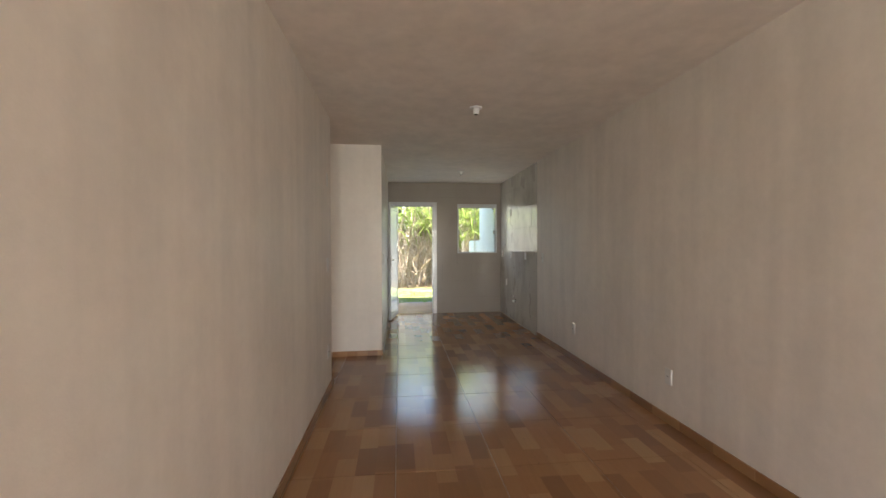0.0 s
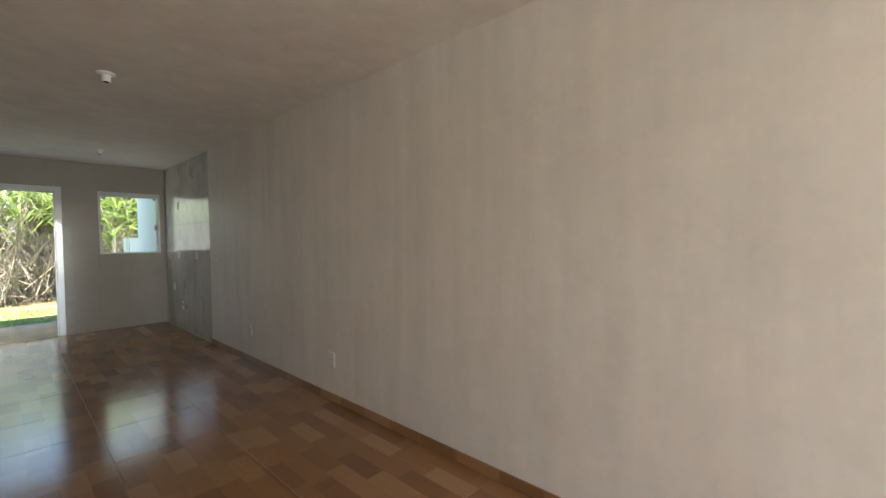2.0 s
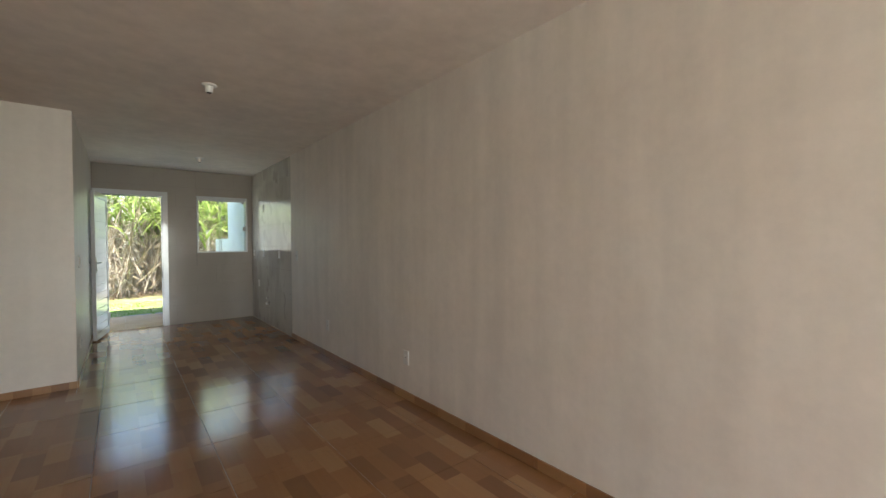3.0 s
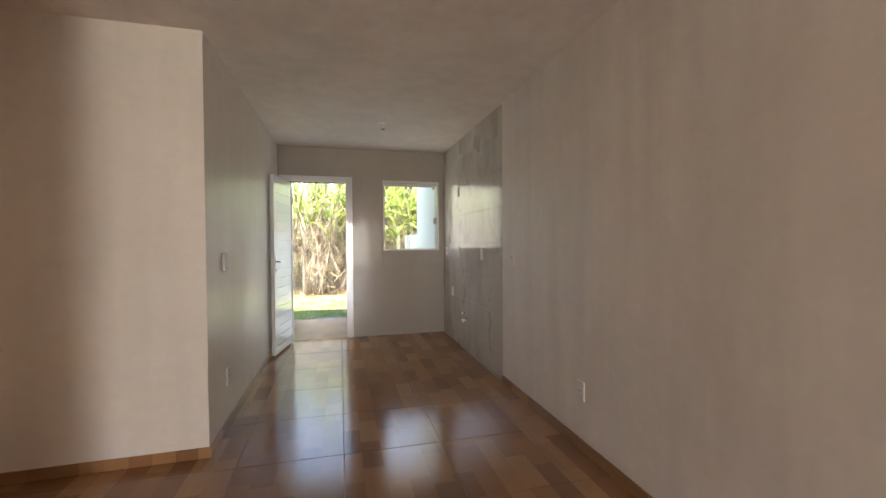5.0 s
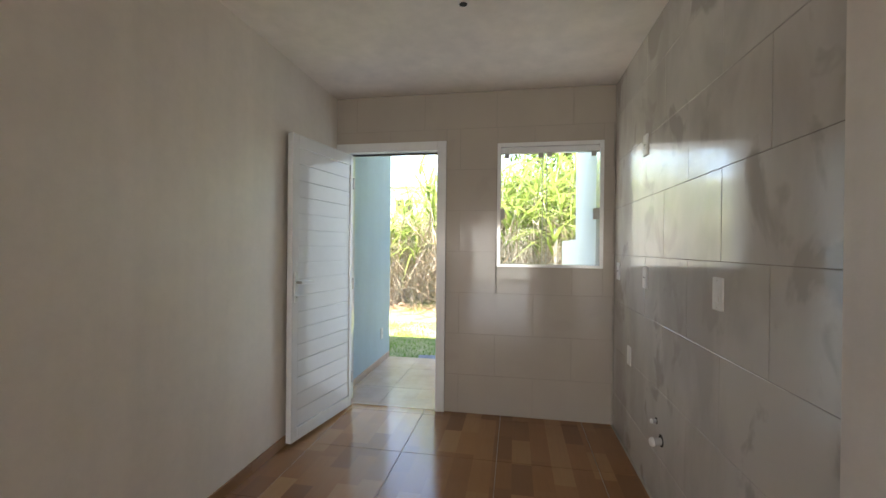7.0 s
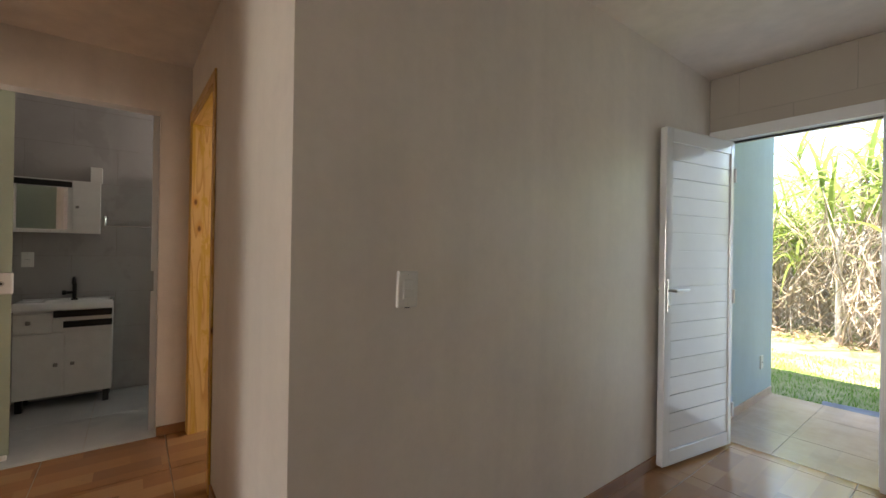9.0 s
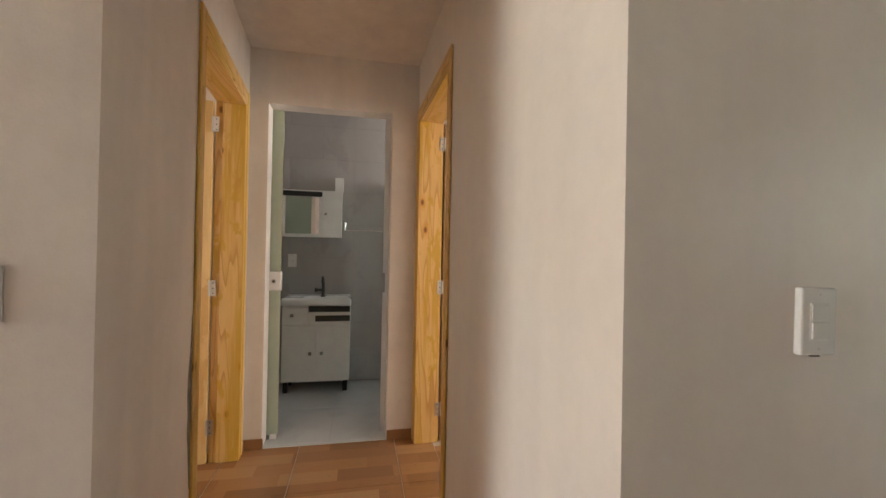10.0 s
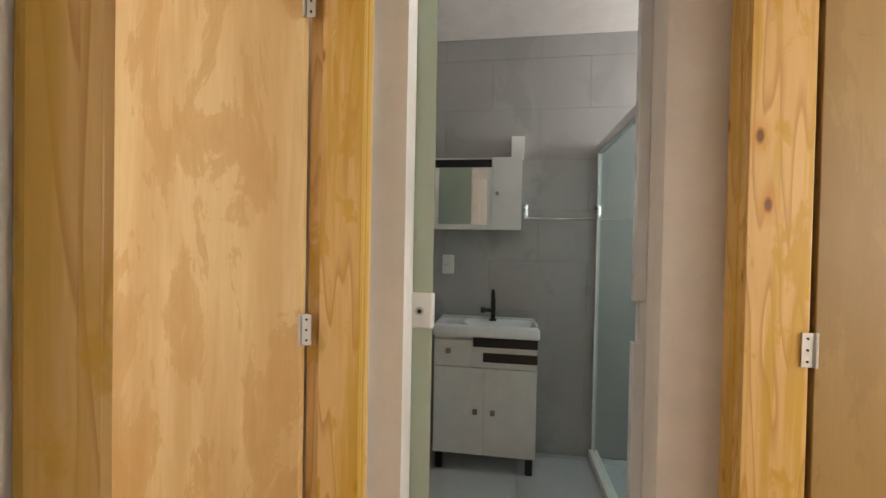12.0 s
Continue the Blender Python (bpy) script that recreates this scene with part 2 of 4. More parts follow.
GLASS_GREEN = grimy("green_glass_film", (0.66, 0.74, 0.58), 0.12, 0.0, 0.05, 4.0)
GLASS_GREEN.node_tree.nodes["Principled BSDF"].inputs["Transmission Weight"].default_value = 0.3
SHOWER_GLASS = clear_glass("shower_glass", (0.72, 0.86, 0.84))


# ---- helpers for things ----
def box(bm, x0, x1, y0, y1, z0, z1, bevel=0.0):
    vs = [bm.verts.new((x, y, z)) for x in (x0, x1) for y in (y0, y1) for z in (z0, z1)]
    fs = [bm.faces.new([vs[i] for i in f]) for f in ((0, 1, 3, 2), (4, 6, 7, 5), (0, 4, 5, 1), (2, 3, 7, 6), (0, 2, 6, 4), (1, 5, 7, 3))]
    if bevel:
        edges = list({e for f in fs for e in f.edges})
        bmesh.ops.bevel(bm, geom=edges, offset=bevel, segments=2, affect="EDGES", profile=0.5)
    return bm


def cyl(bm, r, depth, m=Matrix(), r2=None, seg=20):
    bmesh.ops.create_cone(bm, cap_ends=True, segments=seg, radius1=r, radius2=r if r2 is None else r2, depth=depth, matrix=m)
    return bm


def lathe(bm, rings, seg=28, m=Matrix()):
    """A turned shape from (radius, z) rings, closed at both ends."""
    rows = [[bm.verts.new(m @ Vector((r * math.cos(a), r * math.sin(a), z))) for a in [2 * math.pi * i / seg for i in range(seg)]] for r, z in rings]
    for a, b in zip(rows, rows[1:]):
        for i in range(seg):
            bm.faces.new((a[i], a[(i + 1) % seg], b[(i + 1) % seg], b[i]))
    bm.faces.new(rows[0][::-1])
    bm.faces.new(rows[-1])
    return bm


def new_mesh(name, bm, material, smooth=False):
    bmesh.ops.recalc_face_normals(bm, faces=bm.faces)
    me = bpy.data.meshes.new(name)
    bm.to_mesh(me)
    bm.free()
    for mm in material if isinstance(material, list) else [material]:
        me.materials.append(mm)
    if smooth:
        for p in me.polygons:
            p.use_smooth = True
    return me


def part(name, bm, material, parent=None, label="", m=None, smooth=False):
    ob = new(name, new_mesh(name, bm, material, smooth))
    ob.parent = parent
    if m is not None:
        ob.matrix_basis = m
    if label:
        ob["label"] = label
    return ob


def bx(*a, bevel=0.0):
    return box(bmesh.new(), *a, bevel=bevel)


def empty(name, m, label, category, group="", kind=""):
    ob = new(name)
    ob.matrix_basis = m
    ob.empty_display_size = 0.1
    return tagged(ob, label, category, group, kind)


def wall(name, p0, p1, thick, z0, z1, openings, material, label):
    """A wall whose face runs from p0 to p1, its thickness on the left of that way; openings (s0, s1, low, high) go through."""
    (ax, ay), (bx_, by) = p0, p1
    length = math.hypot(bx_ - ax, by - ay)
    bm = bmesh.new()
    cuts = sorted({0.0, length, *[s for o in openings for s in o[:2]]})
    for s0, s1 in zip(cuts, cuts[1:]):
        z = z0
        for o in sorted((o for o in openings if o[0] < (s0 + s1) / 2 < o[1]), key=lambda o: o[2]):
            if o[2] > z:
                box(bm, s0, s1, 0, thick, z, o[2])
            z = o[3]
        if z < z1:
            box(bm, s0, s1, 0, thick, z, z1)
    ob = part(name, bm, material, m=pose(ax, ay, 0, 0, 0, math.degrees(math.atan2(by - ay, bx_ - ax))))
    return tagged(ob, label, "wall", kind="structure")


# ---- the large structure ----
XR, XL, XK, YN = 2.132, -0.497, -0.055, 7.894
H = 2.512
HALL_L = ((-0.4948, 4.005), (-2.205, 3.88))
HALL_R = ((-0.085, 4.9944), (-2.205, 4.95))
OFF = "off-white painted plaster wall with cloudy roller marks"

wall("wall_east", (2.122, -5.3), (2.122, 5.752), -0.17, 0, 2.75, [], PAINT, OFF)
wall("wall_east_kitchen", (2.1345, 5.752), (2.1345, 7.8965), -0.16, 0, 2.75, [], KGROUT, "mortar bed behind the kitchen wall tiles")
wall("wall_north", (-0.22, 7.8965), (2.30, 7.8965), 0.1595, 0, 2.75, [(0.17, 1.088, 0, 2.134), (1.492, 2.268, 1.154, 2.10)], KGROUT, "back wall of the kitchen with door and window openings")
wall("wall_kitchen_west", (-0.0609, 4.9945), (-0.055, 7.8965), 0.15, 0, 2.75, [], PAINT_GLOSS, "off-white satin painted plaster kitchen wall")
# the opening near the front is added for the side fill lamp
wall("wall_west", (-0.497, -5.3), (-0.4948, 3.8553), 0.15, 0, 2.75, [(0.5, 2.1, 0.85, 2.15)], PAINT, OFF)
hall_south = wall("wall_hall_south", HALL_L[0], HALL_L[1], 0.15, 0, 2.75, [(0.704, 1.63, 0, 2.15)], PAINT, OFF)
for v in hall_south.data.vertices:  # the free end is plastered square to the living room wall
    if abs(v.co.x) < 1e-6 and v.co.y > 0.1:
        v.co.x = 0.011
wall("wall_hall_north", HALL_R[0], HALL_R[1], -0.15, 0, 2.75, [(1.20, 2.075, 0, 2.15)], PAINT_GLOSS, OFF)
wall("wall_hall_end", (-2.205, 3.0), (-2.205, 5.9), 0.13, 0, 2.75, [(0.995, 1.772, 0, 2.172)], PAINT, OFF)
wall("wall_bathroom_south", (-2.34, 3.70), (-3.75, 3.70), 0.15, 0, 2.8, [], BTILE, "grey tiled bathroom side wall")
wall("wall_bathroom_west", (-3.4925, 3.6), (-3.4925, 6.6), 0.15, 0, 2.8, [], KGROUT, "mortar bed behind the bathroom wall tiles")
wall("wall_bathroom_north", (-3.75, 6.45), (-2.2, 6.45), 0.15, 0, 2.8, [], BTILE, "grey tiled bathroom end wall")
wall("wall_bathroom_east", (-2.21, 5.9), (-2.21, 6.6), 0.13, 0, 2.75, [], PAINT, OFF)
wall("wall_bedroom_south_west", (-3.6, 0.5), (-3.6, 3.55), 0.15, 0, 2.75, [], PAINT, OFF)
wall("wall_bedroom_south_end", (-3.75, 0.5), (-0.665, 0.5), -0.15, 0, 2.75, [], PAINT, OFF)
wall("wall_bedroom_north_end", (-2.34, 7.908), (-0.22, 7.908), 0.15, 0, 2.75, [], PAINT, OFF)
wall("wall_bedroom_north_west", (-2.21, 6.6), (-2.21, 7.908), 0.13, 0, 2.75, [], PAINT, OFF)
wall("wall_front", (-0.665, -5.3), (2.297, -5.3), -0.15, 0, 2.75, [(0.35, 2.65, 0, 2.1)], PAINT, OFF)

bm = bmesh.new()
box(bm, -3.76, 2.31, -5.46, 3.6, H, H + 0.12)
box(bm, -2.33, 2.31, 3.6, 8.07, H, H + 0.12)
tagged(part("ceiling", bm, CEIL), "off-white blotchy painted plaster ceiling", "ceiling", kind="structure")
tagged(part("ceiling_bathroom", bx(-3.76, -2.335, 3.6, 6.6, 2.556, 2.68), CEIL), "white painted bathroom ceiling", "ceiling", kind="structure")
# out of view; its front overhang is added to keep sun from the front opening
tagged(part("roof", bx(-3.9, 2.4, -6.7, 9.58, 2.76, 2.92), PAINT_OUT), "flat concrete roof slab over the back porch, with an added unseen front overhang", "roof", kind="structure")
tagged(part("floor", bx(-3.76, 2.31, -5.46, 9.37, -0.14, -0.0028), GROUT), "glossy oak-print ceramic tile floor with grey grout joints", "floor", kind="structure")


# ---- tiles, laid as pieces of the floor and the walls ----
TILE_MESH = {}


def tile_mesh(name, w, h, t, material, ch=0.0008):
    """A tile in the xy plane, its glazed face up, edges chamfered."""
    key = (material.name, round(w, 4), round(h, 4), t)
    if key not in TILE_MESH:
        a, b = w / 2, h / 2
        bm = bmesh.new()
        low = [bm.verts.new((x, y, -t)) for x, y in ((-a, -b), (a, -b), (a, b), (-a, b))]
        mid = [bm.verts.new((x, y, -ch)) for x, y in ((-a, -b), (a, -b), (a, b), (-a, b))]
        top = [bm.verts.new((x, y, 0)) for x, y in ((ch - a, ch - b), (a - ch, ch - b), (a - ch, b - ch), (ch - a, b - ch))]
        for i in range(4):
            j = (i + 1) % 4
            bm.faces.new((low[i], low[j], mid[j], mid[i]))
            bm.faces.new((mid[i], mid[j], top[j], top[i]))
        bm.faces.new(top)
        TILE_MESH[key] = new_mesh(name, bm, material)
    return TILE_MESH[key]


def without(rects, hole):
    """What is left of rectangles (u0, u1, v0, v1) once a hole is cut out of them."""
    out = []
    a, b, c, d = hole
    for u0, u1, v0, v1 in rects:
        if u1 <= a or u0 >= b or v1 <= c or v0 >= d:
            out.append((u0, u1, v0, v1))
            continue
        if u0 < a:
            out.append((u0, a, v0, v1))
        if u1 > b:
            out.append((b, u1, v0, v1))
        lo, hi = max(u0, a), min(u1, b)
        if v0 < c:
            out.append((lo, hi, v0, c))
        if v1 > d:
            out.append((lo, hi, d, v1))
    return [r for r in out if r[1] - r[0] > 0.012 and r[3] - r[2] > 0.012]


def lay(name, owner, m, area, us, rows, holes, gap, material, tilt=0.0, t=0.011):
    """Tiles over area (u0, u1, v0, v1) of the plane m. rows: (v0, v1, joint); joints repeat every us."""
    for v0, v1, joint in rows:
        u = joint - us * math.ceil((joint - area[0]) / us)
        while u < area[1]:
            rect = (max(u, area[0]), min(u + us, area[1]), max(v0, area[2]), min(v1, area[3]))
            u += us
            if rect[1] - rect[0] < 0.012 or rect[3] - rect[2] < 0.012:
                continue
            rects = [rect]
            for hole in holes:
                rects = without(rects, hole)
            for a, b, c, d in rects:
                ob = new(name, tile_mesh(name, b - a - gap, d - c - gap, t, material))
                ob.parent = owner
                ob.matrix_parent_inverse = owner.matrix_basis.inverted()
                r = [random.uniform(-tilt, tilt) for _ in range(2)]
                ob.matrix_basis = m @ pose((a + b) / 2, (c + d) / 2, random.uniform(-0.0003, 0.0003), *r)


def baseboard(name, p0, p1, skip=(), height=0.063, thick=0.011, joint=0.604, material=None):
    """Skirting cut from the floor tile; p0 to p1 with the room on the right of that way. skip: stretches left out."""
    (ax, ay), (cx, cy) = p0, p1
    length = math.hypot(cx - ax, cy - ay)
    root = empty(name, pose(ax, ay, 0, 0, 0, math.degrees(math.atan2(cy - ay, cx - ax))), "oak-print ceramic skirting tiles along the foot of the wall", "baseboard", kind="structure")
    cuts = [(0, length)]
    for a, b in skip:
        cuts = [c for lo, hi in cuts for c in ((lo, min(hi, a)), (max(lo, b), hi)) if c[1] - c[0] > 0.01]
    for lo, hi in cuts:
        s = lo
        while s < hi - 0.01:
            e = min(s + joint, hi)
            part("skirting_tile", bx(s + 0.0012, e - 0.0012, -thick - random.uniform(0, 0.001), -0.0005, 0.001, height, bevel=0.0015), material or SKIRT, root)
            s = e
    return root


# ---- wall plates, lamps ----
def wall_plate(at, turn, kind, label, w=0.075, h=0.12, tilt=0.0, deep=0.008, group="wall plates"):
    """A rectangular electrical plate; its back on the wall, its face along -y before the turn."""
    root = empty("wall_switch" if kind == "switch" else ("wall_socket" if kind == "socket" else "blank_plate"),
                 pose(*at, 0, tilt, turn), label, "switch" if kind == "switch" else ("socket" if kind == "socket" else "plate"), group)
    part("plate", bx(-w / 2, w / 2, -deep, 0.0005, -h / 2, h / 2, bevel=0.0045), PLATE, root)
    if kind == "switch":
        if "button" in label:
            part("insert", bx(-0.02, 0.02, -0.0122, -0.008, -0.012, 0.013, bevel=0.001), PLATE, root)
            part("button", cyl(bmesh.new(), 0.0105, 0.004, pose(0, -0.0135, 0.001, 90), seg=18), GREY_PLASTIC, root, "round grey push button")
        else:
            part("insert", bx(-0.022, 0.022, -0.0115, -0.008, -0.034, 0.034, bevel=0.0012), PLATE, root)
            part("rocker", bx(-0.0195, 0.0195, -0.0145, -0.011, -0.031, -0.001, bevel=0.0015), PLATE, root)
            part("rocker", bx(-0.0195, 0.0195, -0.0135, -0.011, 0.002, 0.031, bevel=0.0015), PLATE, root)
    elif kind == "socket":
        part("insert", bx(-0.021, 0.021, -0.0115, -0.008, -0.021, 0.021, bevel=0.003), PLATE, root)
        for dx in (-0.0095, 0, 0.0095):
            part("pin_hole", cyl(bmesh.new(), 0.0024, 0.003, pose(dx, -0.0122, 0.003 if dx == 0 else 0, 90)), DARK_HOLE, root)
    for ob in root.children:
        if ob.name.split(".")[0] != "plate":
            ob.matrix_basis = pose(0, 0.0105 - deep, 0)
    for z in (-h / 2 + 0.012, h / 2 - 0.012):
        part("screw", cyl(bmesh.new(), 0.0028, 0.002, pose(0, 0.001 - deep, z, 90), seg=10), GREY_PLASTIC, root)
    return root


def lamp_holder(x, y, label):
    """A bare ceiling lamp holder: round rose, stepped neck, threaded porcelain socket."""
    root = empty("lamp_holder", pose(x, y, H), label, "lamp holder", "ceiling lamp holders")
    part("rose", lathe(bmesh.new(), [(0.053, 0.0), (0.054, -0.006), (0.05, -0.012), (0.034, -0.016)], 36), WHITE_PLASTIC, root, smooth=True)
    part("socket", lathe(bmesh.new(), [(0.032, -0.0145), (0.030, -0.022), (0.027, -0.026), (0.026, -0.056), (0.024, -0.06)], 28), WHITE_PLASTIC, root, smooth=True)
    part("contact_well", lathe(bmesh.new(), [(0.019, -0.0595), (0.019, -0.0615)], 20), DARK_HOLE, root)
    return root


# ---- doors and window ----
def back_door():
    root = empty("door_1", pose(0, 0, 0), "white aluminium slatted back door standing open inwards", "door", kind="structure")
    frame_y = (7.872, 8.03)
    fr = new("door_frame")
    fr.parent = root
    part("jamb", bx(-0.047, 0.055, *frame_y, 0, 2.134, bevel=0.003), WHITE_ALU, fr)
    part("jamb", bx(0.80, 0.871, *frame_y, 0, 2.134, bevel=0.003), WHITE_ALU, fr)
    part("head", bx(0.055, 0.80, *frame_y, 2.06, 2.134, bevel=0.003), WHITE_ALU, fr)
    part("stop", bx(0.787, 0.80, 7.95, 7.985, 0.0, 2.06), WHITE_ALU, fr)
    # black strip put in for the shadow line under the head
    part("head_seal", bx(0.056, 0.787, 7.94, 7.955, 2.048, 2.059), BLACK, fr)
    # leaf: local x from the hinge to the lock side, local y its thickness, room side at y = 0
    hx, hy, ex, ey = 0.127, 7.812, 0.006, 7.118
    w = math.hypot(ex - hx, ey - hy)
    leaf = new("leaf")
    leaf.parent = root
    leaf.matrix_basis = pose(hx, hy, 0, 0, 0, math.degrees(math.atan2(ey - hy, ex - hx)))
    z0, z1, t = 0.022, 2.024, -0.042
    st = 0.062
    part("stile", bx(0, st * 0.6, t, 0, z0, z1, bevel=0.004), WHITE_ALU, leaf)
    part("stile", bx(w - st, w, t, 0, z0, z1, bevel=0.004), WHITE_ALU, leaf)
    part("rail", bx(st * 0.6, w - st, t, -0.0006, z0, z0 + 0.085, bevel=0.003), WHITE_ALU, leaf)
    part("rail", bx(st * 0.6, w - st, t, -0.0006, z1 - 0.085, z1, bevel=0.003), WHITE_ALU, leaf)
    n = 17
    step = (z1 - z0 - 0.17) / n
    for i in range(n):
        a = z0 + 0.085 + i * step
        bm = bx(st * 0.6, w - st, t + 0.008, -0.009, a + 0.0045, a + step, bevel=0.0015)
        part("slat", bm, WHITE_ALU, leaf)
    part("slat_backing", bx(st * 0.6, w - st, t + 0.012, -0.016, z0 + 0.08, z1 - 0.08), WHITE_ALU, leaf)
    for side in (1, -1):
        yy = 0.0 if side > 0 else t
        hd = part("handle", bx(w - 0.047, w - 0.017, *sorted((yy, yy + side * 0.009)), 0.93, 1.125, bevel=0.003), STEEL, leaf, "metal door handle on a long plate")
        lever = cyl(bmesh.new(), 0.009, 0.05, pose(w - 0.032, yy + side * 0.03, 1.06, 90), seg=14)
        box(lever, w - 0.155, w - 0.024, *sorted((yy + side * 0.042, yy + side * 0.058)), 1.05, 1.07, bevel=0.005)
        part("lever", lever, STEEL, hd)
        part("key_cylinder", cyl(bmesh.new(), 0.0085, 0.014, pose(w - 0.032, yy + side * 0.012, 0.965, 90), seg=14), STEEL, hd)
    for z in (0.25, 1.0, 1.8):
        part("hinge", cyl(bmesh.new(), 0.008, 0.09, pose(-0.006, 0.003, z), seg=12), WHITE_ALU, leaf)
    return root


def kitchen_window():
    root = empty("window_1", pose(0, 0, 0), "white-framed sliding window with two bare glass panes", "window", kind="structure")
    x0, x1, z0, z1 = 1.27, 2.05, 1.152, 2.102
    fr = new("window_frame")
    fr.parent = root
    y0, y1 = 7.876, 8.02
    part("frame_jamb", bx(x0, x0 + 0.028, y0, y1, z0, z1, bevel=0.003), WHITE_ALU, fr)
    part("frame_jamb", bx(x1 - 0.028, x1, y0, y1, z0, z1, bevel=0.003), WHITE_ALU, fr)
    part("frame_head", bx(x0 + 0.028, x1 - 0.028, y0, y1, z1 - 0.03, z1, bevel=0.003), WHITE_ALU, fr)
    part("track_cover", bx(x0 + 0.028, x1 - 0.028, y0 + 0.03, y0 + 0.085, z1 - 0.072, z1 - 0.03, bevel=0.002), WHITE_ALU, fr)
    part("window_sill", bx(x0 + 0.028, x1 - 0.028, y0, y1, z0, z0 + 0.024, bevel=0.003), WHITE_ALU, fr)
    mid = (x0 + x1) / 2 - 0.03
    for a, b, y in ((x0 + 0.02, mid + 0.015, y0 + 0.075), (mid - 0.018, x1 - 0.02, y0 + 0.05)):
        pane = part("pane", bx(a, b, y - 0.003, y + 0.003, z0 + 0.026, z1 - 0.074), GLASS, root, "clear glass pane")
        pane.visible_shadow = False
        edge = b if y > y0 + 0.06 else a
        part("pane_edge", bx(edge - 0.003, edge + 0.003, y - 0.005, y + 0.005, z0 + 0.026, z1 - 0.074), GREY_PLASTIC, pane)
        for cx in (a + 0.05, b - 0.045):
            part("roller_clip", bx(cx - 0.018, cx + 0.018, y - 0.013, y + 0.009, z1 - 0.105, z1 - 0.07, bevel=0.003), GREY_PLASTIC, pane)
    for cx, s in ((x0 + 0.034, 1), (x1 - 0.046, -1)):
        part("latch", bx(cx - 0.024, cx + 0.024, y0 + 0.018, y0 + 0.06, 1.52, 1.60, bevel=0.005), GREY_PLASTIC, root, "grey pull latch")
    return root


def pine_door(name, base, run, opening, side, leaf_material, label):
    """A pine door lining in a hall wall. base: origin of the wall's face, run: its far end; side -1: the room lies on the left of that way."""
    (ax, ay), (cx, cy) = base, run
    ang = math.degrees(math.atan2(cy - ay, cx - ax))
    root = empty(name, pose(ax, ay, 0, 0, 0, ang), label, "door", kind="structure")
    s0, s1 = opening
    top = 2.15
    d = side * 0.155
    lo, hi = sorted((-side * 0.009, d))
    fr = new("door_frame")
    fr.parent = root
    part("jamb", bx(s0, s0 + 0.035, lo, hi, 0, top - 0.035, bevel=0.002), PINE, fr)
    part("jamb", bx(s1 - 0.035, s1, lo, hi, 0, top - 0.035, bevel=0.002), PINE, fr)
    part("head", bx(s0, s1, lo, hi, top - 0.035, top, bevel=0.002), PINE_X, fr)
    st = sorted((-side * 0.008, side * (0.116 if side > 0 else 0.148)))
    part("stop", bx(s0 + 0.035, s0 + 0.048, *st, 0, top - 0.035, bevel=0.002), PINE, fr)
    part("stop", bx(s1 - 0.048, s1 - 0.035, *st, 0, top - 0.035, bevel=0.002), PINE, fr)
    part("stop", bx(s0 + 0.048, s1 - 0.048, *st, top - 0.048, top - 0.035, bevel=0.002), PINE_X, fr)
    ca = sorted((-side * 0.001, -side * 0.0125))
    part("casing", bx(s0 - 0.032, s0 + 0.012, *ca, 0, top + 0.045, bevel=0.004), PINE, fr)
    part("casing", bx(s1 - 0.012, s1 + 0.048, *ca, 0, top + 0.045, bevel=0.004), PINE, fr)
    part("casing", bx(s0 + 0.012, s1 - 0.012, *ca, top - 0.02, top + 0.045, bevel=0.004), PINE_X, fr)
    # leaf hung on the far jamb, swung square into the room
    w = s1 - s0 - 0.08
    leaf = new("leaf")
    leaf.parent = root
    leaf.matrix_basis = pose(s1 - (0.037 if side > 0 else 0.015), side * 0.158, 0)
    ylo, yhi = sorted((side * 0.004, side * w))
    part("panel", bx(-0.034, 0.001, ylo, yhi, 0.012, 2.1, bevel=0.002), leaf_material, leaf)
    for z in (0.22, 1.02, 1.965):
        hg = part("hinge", bx(-0.0385, -0.0355, *sorted((-side * 0.031, side * 0.0)), z - 0.045, z + 0.045, bevel=0.001), STEEL, leaf, "steel butt hinge", m=pose(0, 0, 0))
        part("knuckle", cyl(bmesh.new(), 0.006, 0.09, pose(-0.0385, side * 0.002, z), seg=10), STEEL, hg)
        for dz in (-0.03, 0, 0.03):
            part("screw", cyl(bmesh.new(), 0.0035, 0.002, pose(-0.0392, -side * 0.017, z + dz, 0, 90), seg=8), DARK_HOLE, hg)
    return root


